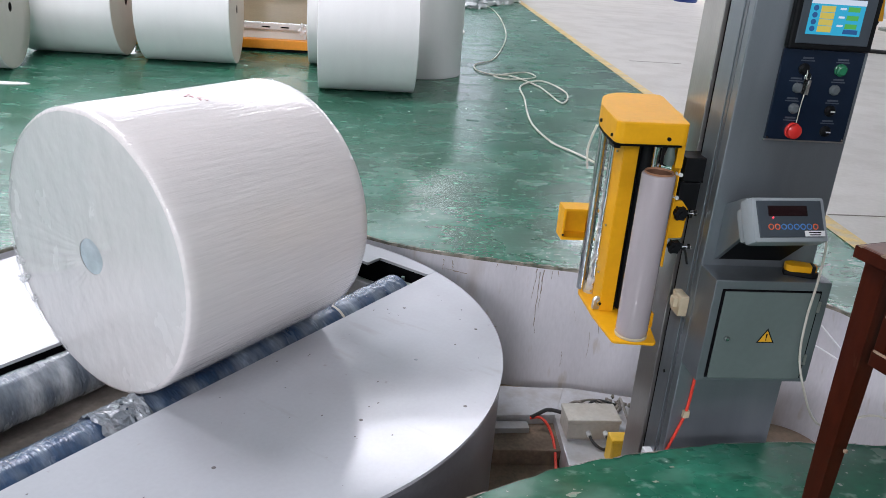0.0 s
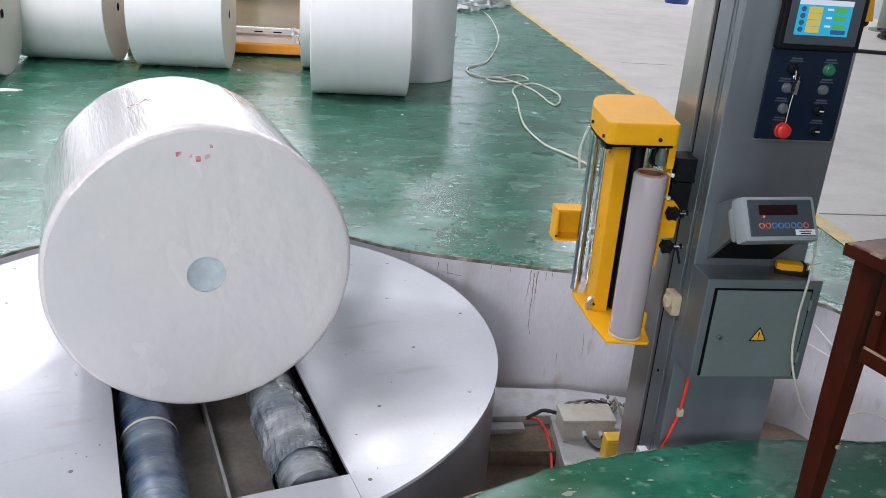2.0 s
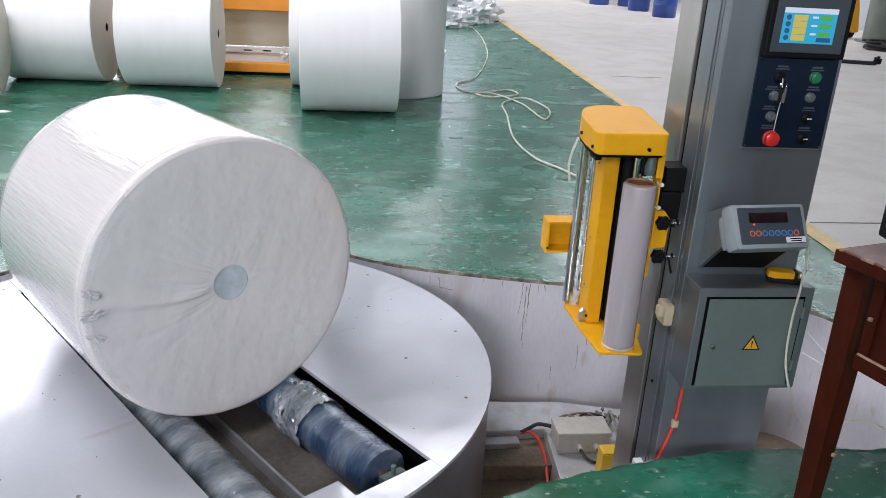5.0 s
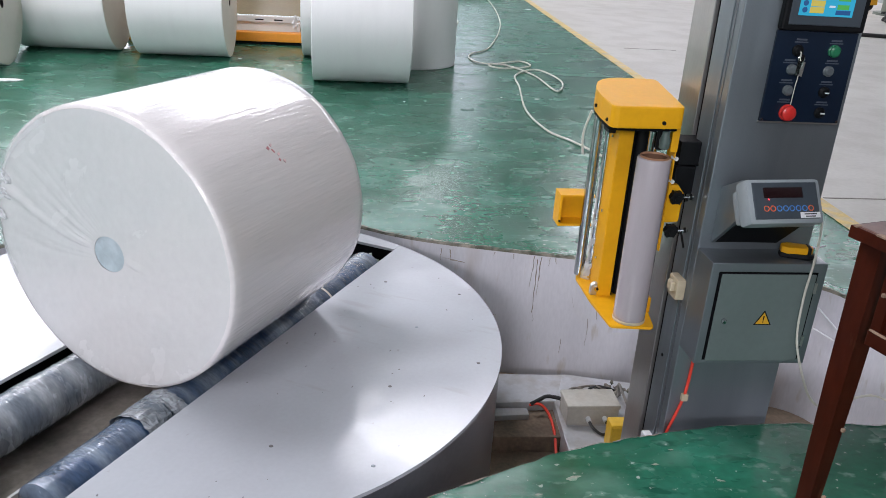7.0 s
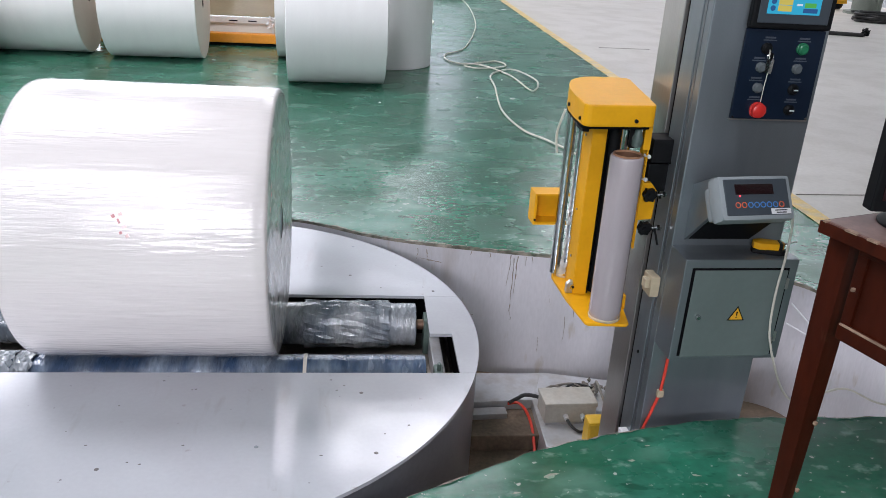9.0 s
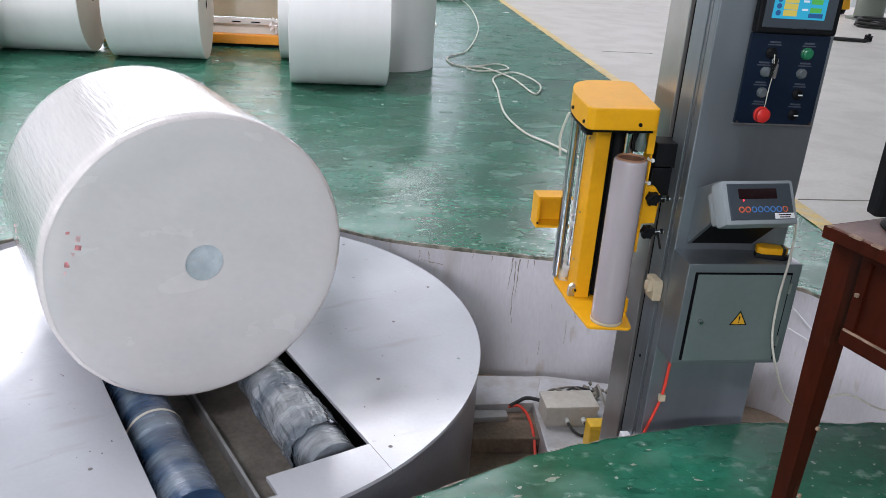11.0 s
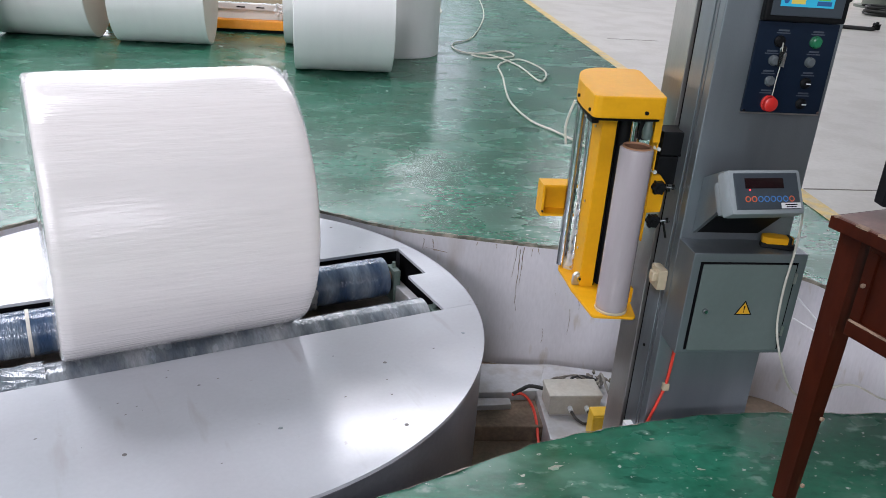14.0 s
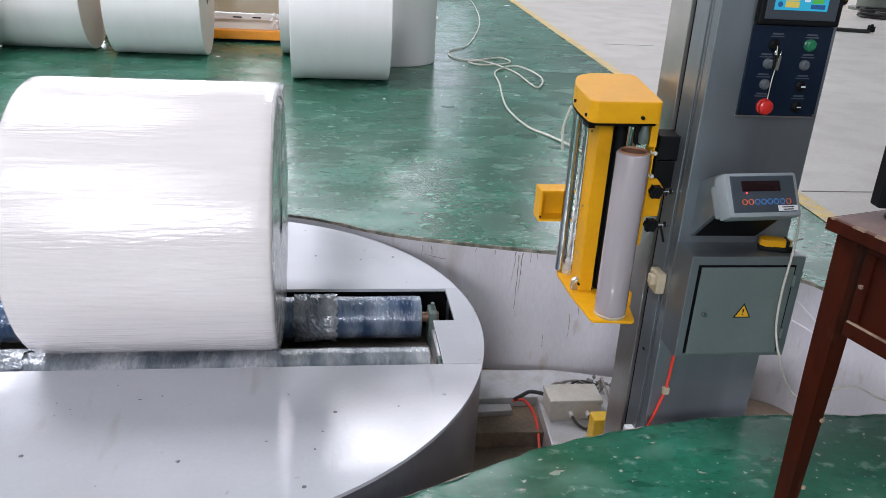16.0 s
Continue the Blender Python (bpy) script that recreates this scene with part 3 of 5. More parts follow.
def roller(y, mat, ends, label):
    """A support roller along x, with shaft stubs and bearings."""
    prof = [(0, -ends), (ROLLER_R - 0.012, -ends), (ROLLER_R, -ends + 0.004)]
    rng = random.Random(int(y * 100))
    for k in range(29):
        x = -ends + 0.02 + (2 * ends - 0.04) * k / 28
        prof.append((ROLLER_R + rng.uniform(-0.0012, 0.0014), x))
    prof += [(ROLLER_R, ends - 0.004), (ROLLER_R - 0.012, ends), (0, ends)]
    ob = part("roller", lathe(prof, 40, m=pose(0, 0, 0, 0, 90, 0)), mat, table, label, smooth=True)
    ob.matrix_basis = pose(0, y, ROLLER_Z)
    for s in (-1, 1):
        part("shaft", rod((s * ends, 0, 0), (s * (ends + 0.07), 0, 0), 0.02, 16), M_COPPER, ob, "worn bare steel shaft", smooth=True)
        if y > 0:
            continue
        tb = lathe([(ROLLER_R + 0.0022, -0.006), (ROLLER_R + 0.003, 0), (ROLLER_R + 0.0022, 0.006)], 40, m=Matrix.Translation((s * 0.47, 0, 0)) @ pose(0, 0, 0, 0, 90, 0))
        part("tape_band", tb, M_CORD, ob, "pale tape band", smooth=True)
    for s in (-1, 1):
        part("bearing", box(s * (ends + 0.045) - 0.016, s * (ends + 0.045) + 0.016, y - 0.04, y + 0.04, -0.19, ROLLER_Z + 0.035, 0.006), M_MACHINE_GREEN, table, "grey-green bearing block")
        part("bearing_bolt", rod((s * (ends + 0.045), y, ROLLER_Z + 0.035), (s * (ends + 0.045), y, ROLLER_Z + 0.06), 0.008, 6), M_MACHINE_GREEN, table)
    return ob


roller_front = roller(-ROLLER_Y - 0.008, M_ROLLER, 0.875, "blue steel roller wound with clear stretch film")
roller_rear = roller(ROLLER_Y + 0.008, M_ROLLER_GREY, 0.865, "grey steel roller wound with clear stretch film")
# torn film rags wound on the rollers
rags = [(roller_front, -0.50, 0.05, 3), (roller_rear, 0.60, 0.16, 5), (roller_front, -0.42, 0.03, 9)]
for ob, x, w, seed in rags:
    bm = bmesh.new()
    rr = random.Random(seed)
    n, mlen = 44, 9
    grid = []
    for j in range(mlen):
        xx = x - w + 2 * w * j / (mlen - 1)
        grid.append([bm.verts.new((xx + rr.uniform(-0.006, 0.006), (ROLLER_R + 0.003 + rr.uniform(0, 0.010)) * math.cos(2 * math.pi * k / n), (ROLLER_R + 0.003 + rr.uniform(0, 0.010)) * math.sin(2 * math.pi * k / n))) for k in range(n)])
    for a, b in zip(grid, grid[1:]):
        for k in range(n):
            bm.faces.new((a[k], a[(k + 1) % n], b[(k + 1) % n], b[k]))
    part("film_rag", bm, M_ROLLER_GREY, ob, "torn wrinkled film wound on the roller")

# fixed base under the turntable
base = empty("steel_plinth", pose(TX, TY, PIT_Z), "round grey steel base standing on the pit floor", "machine base")
part("ring", lathe([(0, 0.12), (0.86, 0.12), (0.9, 0.1), (0.9, 0.0), (0, 0.0)], 64), M_SKIRT, base, smooth=True)
part("channel", prism([(1.13, 0.279), (1.42, 0.289), (1.50, 0.500), (1.13, 0.520)], 0.03, 0.12, 0.004), M_LIGHTGREY, base, "pale grey steel channel")
part("channel", prism([(1.14, 0.214), (1.29, 0.219), (1.29, 0.270), (1.14, 0.270)], 0.04, 0.10, 0.004), M_LIGHTGREY, base, "pale grey steel channel")

# ---------------------------------------------------------------- wrapped roll
XM, XP, ZC = -0.364, 0.396, 0.409
roll = empty("paper_roll", pose(TX, TY, ZC), "large white paper roll freshly wrapped in glossy stretch film", "paper roll")


def roll_body():
    bm = bmesh.new()
    seg, rngs = 128, []
    prof = [(0.4305, XM + 0.003), (0.4385, XM + 0.006), (0.4435, XM + 0.013)]
    for k in range(1, 24):
        prof.append((ROLL_R, XM + 0.014 + (XP - XM - 0.028) * k / 24))
    prof += [(0.4435, XP - 0.013), (0.4385, XP - 0.006), (0.4305, XP - 0.003)]
    for r, x in prof:
        ring = []
        for k in range(seg):
            a = 2 * math.pi * k / seg
            w = r + (0.0022 * noise.noise(Vector((x * 1.2, 5 * math.cos(a), 5 * math.sin(a)))) + 0.0012 * noise.noise(Vector((x * 3, 22 * math.cos(a), 22 * math.sin(a))))) * 1.0
            ring.append(bm.verts.new((x, w * math.cos(a), w * math.sin(a))))
        rngs.append(ring)
    for a, b in zip(rngs, rngs[1:]):
        for k in range(seg):
            bm.faces.new((a[k], a[(k + 1) % seg], b[(k + 1) % seg], b[k]))
    return bm


part("wrapped_body", roll_body(), M_FILMROLL, roll, "glossy film-wrapped white paper surface", smooth=True)
FOLD = radians(250)                        # where the film is gathered on one end


def fold_height(y, z):
    """Height of the gathered fold and the wrinkles fanning out from it."""
    u = y * math.cos(FOLD) + z * math.sin(FOLD)
    v = -y * math.sin(FOLD) + z * math.cos(FOLD) + 0.018 * math.sin(u * 9.0)
    if u < -0.16:
        return 0.0
    rise = min(1.0, (u + 0.16) / 0.14) * min(1.0, max(0.0, (0.43 - u) / 0.06))
    ridge = 0.0050 * math.exp(-(v / (0.009 + 0.014 * max(u, 0))) ** 2)
    fan = v / (0.05 + max(u, 0.0))
    creases = 0.0030 * (1.0 - abs(noise.noise(Vector((fan * 9.0, u * 2.0, 4.0)))) * 3.2) * math.exp(-(fan / 0.62) ** 2)
    rise *= min(1.0, max(0.0, (math.hypot(y, z) - 0.058) / 0.035))
    return rise * (ridge + max(0.0, creases))


def roll_end(s):
    bm = bmesh.new()
    seg, rings = 200, []
    radii = [0.4310, 0.418, 0.400] + [0.385 - 0.329 * k / 38 for k in range(39)]
    for r in radii:
        ring = []
        for k in range(seg):
            a = 2 * math.pi * k / seg
            y, z = r * math.cos(a), r * math.sin(a)
            dip = 0.004 if r > 0.42 else (0.0022 if r > 0.41 else 0.0012 + 0.0030 * (0.40 - r) / 0.34)
            h = 0.0018 * noise.noise(Vector((s * 3.0, y * 9, z * 20))) + 0.0008 * noise.noise(Vector((s * 5.0, y * 40, z * 60)))
            if s < 0 and r < 0.41:
                h += fold_height(y, z)
            ring.append(bm.verts.new(((XM if s < 0 else XP) + s * (h - dip), y, z)))
        rings.append(ring)
    for a, b in zip(rings, rings[1:]):
        for k in range(seg):
            bm.faces.new((a[k], a[(k + 1) % seg], b[(k + 1) % seg], b[k]))
    return bm


for s, x in ((-1, XM), (1, XP)):
    m = Matrix.Translation((x, 0, 0)) @ pose(0, 0, 0, 0, 90 * s, 0)
    part("roll_end", roll_end(s), M_FILMEND, roll, "film-covered white roll end", smooth=True)
    part("core_end", lathe([(0.056, -0.006), (0.045, -0.009), (0.0, -0.010)], 40, m=m), M_CORE, roll, "bluish core bore under film", smooth=True)


def stamp(blots, place, mat_pick):
    for k, (u, v, w, h) in enumerate(blots):
        ob = part("stamp_mark", box(u - w / 2, u + w / 2, v - h / 2, v + h / 2, 0, 0.0012), M_STAMP if k % 2 == mat_pick else M_STAMP_PALE, roll, "red ink stamp mark")
        ob.matrix_basis = place


# stamp on one end and one on the curved side; angles turn with the roll
blots = [(-0.045, 0.012, 0.018, 0.012), (-0.02, 0.016, 0.014, 0.016), (0.0, 0.005, 0.010, 0.010), (0.03, -0.004, 0.016, 0.014), (0.055, -0.006, 0.009, 0.007), (-0.06, -0.02, 0.010, 0.018), (-0.03, -0.012, 0.008, 0.008)]
stamp(blots, pose(0, 0, 0, 0, 0, 0) @ Matrix.Translation((XP - 0.0022, 0.368, 0)) @ pose(0, 0, 0, 0, 90, 0) @ pose(0, 0, 0, 0, 0, 180), 1)
side = [(-0.012, 0.03, 0.010, 0.010), (0.008, 0.028, 0.010, 0.008), (-0.004, 0.012, 0.006, 0.014), (0.004, -0.008, 0.012, 0.008), (-0.012, -0.02, 0.008, 0.008), (0.0, -0.035, 0.010, 0.010)]
stamp(side, pose(0, 0, 0, 12, 0, 0) @ Matrix.Translation((0.0, ROLL_R + 0.0008, 0)) @ pose(0, 0, 0, -90, 0, 0) @ pose(0, 0, 0, 0, 0, 24), 0)
# ragged edge of film standing off the rim where it is gathered
def film_edge(x, s, seed):
    bm = bmesh.new()
    rings = [[] for _ in range(4)]
    n = 200
    for k in range(n):
        a = 2 * math.pi * k / n
        c, d = math.cos(a), math.sin(a)
        off = 0.5 + 0.5 * noise.noise(Vector((2.2 * c, 2.2 * d, seed))) + 0.35 * noise.noise(Vector((14 * c, 14 * d, seed)))
        near = math.exp(-(((math.degrees(a) - 252 + 180) % 360 - 180) / 42) ** 2)
        off = max(0.0, min(1.2, off)) * near
        for j, (r, out) in enumerate(((0.4458, -0.012), (0.4455, 0.001), (0.437, 0.005), (0.418, 0.007))):
            w = 0.004 * noise.noise(Vector((30 * c, 30 * d, seed + j))) * (j > 0)
            sink = 0.010 * (1 - near)
            rings[j].append(bm.verts.new((x + s * ((3.2 * out * off if out > 0 else out) - sink), (r + w * near - sink) * c, (r + w * near - sink) * d)))
    for a, b in zip(rings, rings[1:]):
        for k in range(n):
            bm.faces.new((a[k], a[(k + 1) % n], b[(k + 1) % n], b[k]))
    part("film_edge", bm, M_CLEARFILM, roll, "ragged edge of clear film standing off the rim", smooth=True)


film_edge(XM, -1, 3.1)
# loose film tails at one end
for k, (ang, size) in enumerate(((248, 0.046), (256, 0.036), (238, 0.032))):
    a = radians(ang)
    ob = part("film_tail", crumple((size * 0.35, size, size * 0.5), k + 2, cuts=3), M_LOOSEFILM, roll, "loose crumpled tail of film")
    ob.matrix_basis = pose(XM - 0.004, 0, 0) @ pose(0, 0, 0, ang, 0, 0) @ Matrix.Translation((0, 0.415, 0)) @ pose(0, 0, 0, 20 * k, 15 * k, 0)


# ---------------------------------------------------------------- stretch-wrapping machine
wrapper = empty("wrapping_machine", pose(0, 0, 0), "stainless steel stretch-wrapping column with control panel and yellow film carriage", "machine")
CX0, CX1, CY0, CY1, CTOP = 1.0, 1.34, 2.06, 2.382, 2.15
part("column", prism([(CX0, CY0), (CX1, CY0), (CX1, CY1), (CX0 + 0.03, CY1), (CX0 + 0.03, 2.237), (CX0 + 0.05, 2.237), (CX0 + 0.05, 2.199), (CX0, 2.199)], PIT_Z + 0.03, CTOP, 0.004), M_STEEL, wrapper)
part("guide_strip", box(CX0, CX0 + 0.029, 2.238, CY1 - 0.001, PIT_Z + 0.04, CTOP - 0.002, 0.003), M_STEEL_LIGHT, wrapper, "pale polished guide strip")
# black fill paints the shade inside the slot
part("guide_slot", box(CX0 + 0.012, CX0 + 0.029, 2.2, 2.2365, PIT_Z + 0.04, CTOP - 0.004), M_DARK, wrapper, "carriage slot filled with black for its shade")
part("edge_strip", box(CX0 - 0.004, CX0, 2.113, 2.194, PIT_Z + 0.04, CTOP - 0.003, 0.0015), M_STEEL, wrapper, "steel cover strip")
# darker grey strip stands in for the shadow along the folded seam
part("corner_seam_shade", box(CX0 - 0.0015, CX0, 2.094, 2.104, PIT_Z + 0.04, CTOP - 0.003), M_SKIRT, wrapper, "folded seam with its shadow as a dark strip")
part("cord_plug", prism([(-0.030, -0.018), (-0.016, -0.030), (0.018, -0.030), (0.032, -0.012), (0.030, 0.022), (-0.028, 0.024)], 0.0, 0.030, 0.003, m=Matrix.Translation((0.999, 2.125, -0.180)) @ pose(0, 0, 0, 0, -90, 0)), M_WHITE, wrapper, "white plastic cord plug")
for z in (0.765, 0.135):
    part("cover_screw", rod((CX0 - 0.0045, 2.15, z), (CX0 - 0.0075, 2.15, z), 0.005, 10), M_BLACK, wrapper)
part("base_plate", prism([(0.85, 2.30), (1.55, 2.02), (1.55, 2.95), (1.0, 3.10), (0.900, 3.10)], PIT_Z, -0.522, 0.004), M_LIGHTGREY, wrapper, "pale grey steel base plate")

# touch screen
screen = part("touch_screen", box(1.098, 1.327, 2.035, CY0 - 0.0005, 1.165, 1.345, 0.006), M_BLACK, wrapper, "black touch-screen housing with lit colour display")
part("screen_frame", box(1.113, 1.312, 2.0325, 2.036, 1.18, 1.33, 0.002), M_INDFACE, screen)
SX0, SX1, SZ0, SZ1 = 1.134, 1.281, 1.204, 1.293
part("display", box(SX0, SX1, 2.0305, 2.033, SZ0, SZ1), M_SCREEN, screen, "lit cyan display")
part("title_bar", box(SX0, SX1, 2.0297, 2.0312, SZ1 - 0.013, SZ1), M_SCREEN_BAR, screen)
for k in range(4):
    z = SZ0 + 0.007 + 0.0165 * k
    part("value_field", box(SX0 + 0.028, SX0 + 0.066, 2.0297, 2.0312, z, z + 0.0150), M_SCREEN_YELLOW, screen, "yellow value field")
for k in range(3):
    z = SZ0 + 0.066 - 0.021 * k
    part("status_field", box(SX1 - 0.046, SX1 - 0.014, 2.0297, 2.0312, z - 0.006, z + 0.006), M_SCREEN_GREEN, screen)
    part("caption_bar", box(SX1 - 0.068, SX1 - 0.052, 2.0297, 2.0312, z - 0.002, z + 0.003), M_SCREEN_BAR, screen)
part("screen_button", box(SX1 - 0.048, SX1 - 0.008, 2.0297, 2.0312, SZ0 + 0.005, SZ0 + 0.016), M_SCREEN_BLUE, screen)
for k in range(4):
    z = SZ0 + 0.014 + 0.017 * k
    part("bullet", rod((SX0 + 0.014, 2.0297, z), (SX0 + 0.014, 2.0312, z), 0.007, 14), M_SCREEN_BLUE, screen)

# push-button plate
plate = part("control_plate", box(1.099, 1.325, 2.0505, CY0 - 0.0005, 0.922, 1.163, 0.0015), M_NAVY, wrapper, "dark navy control plate with buttons")
part("plate_trim", box(1.097, 1.327, 2.051, 2.0595, 0.918, 0.922), M_STEEL_LIGHT, plate)
for x, z in ((1.104, 0.927), (1.320, 0.927)):
    part("plate_screw", rod((x, 2.0505, z), (x, 2.0475, z), 0.0035, 10), M_CHROME, plate)


def knob_stack(x, z, r, mat, deep, name, label):
    ob = part(name, lathe([(0, deep), (r * 0.7, deep), (r, deep - 0.004), (r, 0.006), (r * 1.12, 0.005), (r * 1.12, 0)], 24, m=Matrix.Translation((x, 2.0505, z)) @ pose(0, 0, 0, 90, 0, 0)), mat, plate, label, smooth=True)
    return ob


knob_stack(1.171, 0.948, 0.0195, M_RED, 0.022, "stop_button", "large red mushroom stop button")
knob_stack(1.265, 1.115, 0.0145, M_GREEN, 0.016, "start_button", "green push button")
for x, z in ((1.158, 1.063), (1.160, 1.008), (1.262, 1.062)):
    knob_stack(x, z, 0.0125, M_CLEARCAP, 0.014, "lamp_button", "grey translucent lamp button")
for x, z in ((1.264, 1.006), (1.265, 0.950)):
    k = knob_stack(x, z, 0.0135, M_BLACK, 0.012, "selector_switch", "black selector switch with white pointer")
    part("pointer", box(x - 0.003, x + 0.009, 2.036, 2.0385, z - 0.0015, z + 0.0015), M_WHITE, k)
k = knob_stack(1.164, 1.113, 0.0135, M_BLACK, 0.012, "key_switch", "black key switch with hanging keys")
part("key", prism([(-0.006, -0.03), (0.005, -0.032), (0.006, 0.0), (-0.003, 0.004)], -0.001, 0.001, m=Matrix.Translation((1.172, 2.033, 1.103)) @ pose(0, 0, 0, 90, 0, 0)), M_CHROME, k)
part("key", prism([(-0.009, -0.055), (0.002, -0.058), (0.004, -0.02), (-0.002, -0.018)], -0.001, 0.001, m=Matrix.Translation((1.178, 2.031, 1.106)) @ pose(0, 0, 0, 90, 0, 8)), M_CHROME, k)
part("key", prism([(-0.004, -0.050), (0.006, -0.047), (0.004, -0.012), (-0.004, -0.010)], -0.001, 0.001, m=Matrix.Translation((1.166, 2.0325, 1.100)) @ pose(0, 0, 0, 90, 0, -10)), M_CHROME, k)
part("key_ring", lathe([(0.0085, -0.0008), (0.0098, 0.0), (0.0085, 0.0008), (0.0072, 0.0), (0.0085, -0.0008)], 20, m=Matrix.Translation((1.171, 2.0335, 1.094)) @ pose(0, 0, 0, 90, 0, 0)), M_CHROME, k, smooth=True)
part("key_string", cord([(1.166, 2.034, 1.112), (1.171, 2.032, 1.06), (1.170, 2.034, 1.02), (1.170, 2.036, 0.972)], 0.0013, 6, 5), M_CORD, k)
for x, z in ((1.170, 1.139), (1.268, 1.139), (1.150, 1.085), (1.268, 1.087), (1.152, 1.032), (1.266, 1.031), (1.158, 0.980), (1.266, 0.976)):
    part("caption_bar", box(x - 0.015, x + 0.015, 2.0496, 2.0503, z, z + 0.0045), M_GREYTEXT, plate)
    part("caption_bar", box(x - 0.019, x + 0.019, 2.0496, 2.0503, z - 0.006, z - 0.003), M_GREYTEXT, plate)

# electrical cabinet
cab = part("cabinet", box(1.0, 1.341, 1.95, CY0 - 0.001, 0.222, 0.543, 0.003), M_STEEL, wrapper, "steel electrical cabinet under the control panel")
part("door_gap", box(1.023, 1.316, 1.9485, 1.951, 0.236, 0.517), M_DARK, cab)
door = part("cabinet_door", box(1.031, 1.3115, 1.9445, 1.9495, 0.2335, 0.5115, 0.003), M_GREYPAINT, cab, "grey-green cabinet door with warning sticker")
part("lock_knob", lathe([(0, 0.010), (0.005, 0.010), (0.008, 0.006), (0.008, 0.0)], 18, m=Matrix.Translation((1.062, 1.9445, 0.366)) @ pose(0, 0, 0, 90, 0, 0)), M_CHROME, door, "chrome lock knob", smooth=True)
for size, off, mat in ((1.0, 0.0, M_BLACK), (0.78, 0.0005, M_WARN)):
    tri = [(size * 0.031 * math.cos(radians(a)), size * 0.031 * math.sin(radians(a))) for a in (90, 210, 330)]
    part("warning_sticker", prism(tri, 0.0, 0.0008, m=Matrix.Translation((1.180, 1.9440 - off, 0.369)) @ pose(0, 0, 0, 90, 0, 0)), mat, door, "amber warning triangle")
part("warning_mark", prism([(-0.0024, 0.012), (0.0024, 0.012), (0.0012, -0.002), (-0.0012, -0.002)], 0.0, 0.0008, m=Matrix.Translation((1.180, 1.9430, 0.370)) @ pose(0, 0, 0, 90, 0, 0)), M_BLACK, door)
part("warning_mark", rod((1.180, 1.9430, 0.3635), (1.180, 1.9422, 0.3635), 0.0020, 10), M_BLACK, door)
for z in (0.47, 0.30):
    part("hinge", rod((1.315, 1.944, z - 0.016), (1.315, 1.944, z + 0.016), 0.004, 10), M_STEEL_LIGHT, cab)

# weighing indicator on its bracket
ind_m = Matrix.Translation((1.127, 1.880, 0.752)) @ pose(0, 0, 0, -33, 0, 5.7)
SIDE = Matrix(((0, 0, 1, 0), (1, 0, 0, 0), (0, 1, 0, 0), (0, 0, 0, 1)))
bracket = part("bracket", prism([(2.058, 0.560), (2.058, 0.73), (1.95, 0.785), (1.905, 0.705)], 1.034, 1.046, 0.002, m=SIDE), M_STEEL, wrapper, "folded steel bracket")
# black body paints the shade beneath the steel bracket
part("bracket_shade", prism([(2.058, 0.562), (2.058, 0.73), (1.95, 0.78), (1.905, 0.700)], 1.0465, 1.236, 0.002, m=SIDE), M_BLACK, bracket, "bracket underside coloured black for its shade")
indicator = empty("weighing_indicator", ind_m, "grey weighing indicator with keypad and red display light", "weighing indicator")
part("case", box(-0.108, 0.108, 0.0, 0.055, -0.061, 0.061, 0.012), M_INDGREY, indicator, smooth=True)
part("back_case", box(-0.094, 0.094, 0.054, 0.10, -0.048, 0.048, 0.014), M_INDGREY, indicator, smooth=True)
face = part("keypad", box(-0.094, 0.094, -0.0025, 0.002, -0.048, 0.050, 0.002), M_INDFACE, indicator, "slate-coloured membrane keypad")
part("display_window", box(-0.064, 0.050, -0.004, -0.002, 0.008, 0.036, 0.001), M_DISPLAY, face, "dark display window")
part("led", lathe([(0, 0.0015), (0.0022, 0.001), (0.0022, 0)], 10, m=Matrix.Translation((-0.052, -0.004, 0.004)) @ pose(0, 0, 0, 90, 0, 0)), M_LED, face, "glowing red light")
for k in range(8):
    x = -0.060 + 0.0185 * k
    key = part("key", lathe([(0.0055, 0.0004), (0.0075, 0.0012), (0.0082, 0.0)], 18, m=Matrix.Translation((x, -0.0025, -0.020)) @ pose(0, 0, 0, 90, 0, 0)), M_KEYRED if k in (0, 1, 7) else M_KEYBLUE, face, "orange key" if k in (0, 1, 7) else "blue key")
part("caption_sticker", box(0.036, 0.094, -0.0034, -0.002, -0.046, -0.031), M_WHITE, face, "white caption sticker")
for z, w in ((-0.036, 0.036), (-0.042, 0.03)):
    part("caption_bar", box(0.065 - w / 2, 0.065 + w / 2, -0.0040, -0.0036, z - 0.0014, z + 0.0014), M_BLACK, face)
part("signal_lead", cord([(1.262, 1.935, 0.715), (1.278, 1.93, 0.66), (1.282, 1.930, 0.56), (1.279, 1.932, 0.44), (1.285, 1.925, 0.32), (1.31, 1.90, 0.22), (1.36, 1.90, 0.13), (1.43, 1.92, 0.09), (1.60, 1.96, 0.10), (1.75, 1.98, 0.03), (1.9, 1.95, 0.012), (2.3, 1.7, 0.008)], 0.0035, 8, 6), M_CORD, None, smooth=True)
tagged(bpy.data.objects["signal_lead"], "pale plastic lead hanging from the weighing indicator", "cable")
tool = empty("hand_tool", pose(1.268, 2.005, 0.5435, 0, 0, -14), "yellow and black hand tool lying on the cabinet", "tool")
part("tool_body", prism([(-0.046, -0.016), (-0.03, -0.024), (0.02, -0.022), (0.044, -0.012), (0.046, 0.010), (0.02, 0.020), (-0.02, 0.024), (-0.044, 0.012)], 0.010, 0.034, 0.007), M_YELLOW, tool, smooth=True)
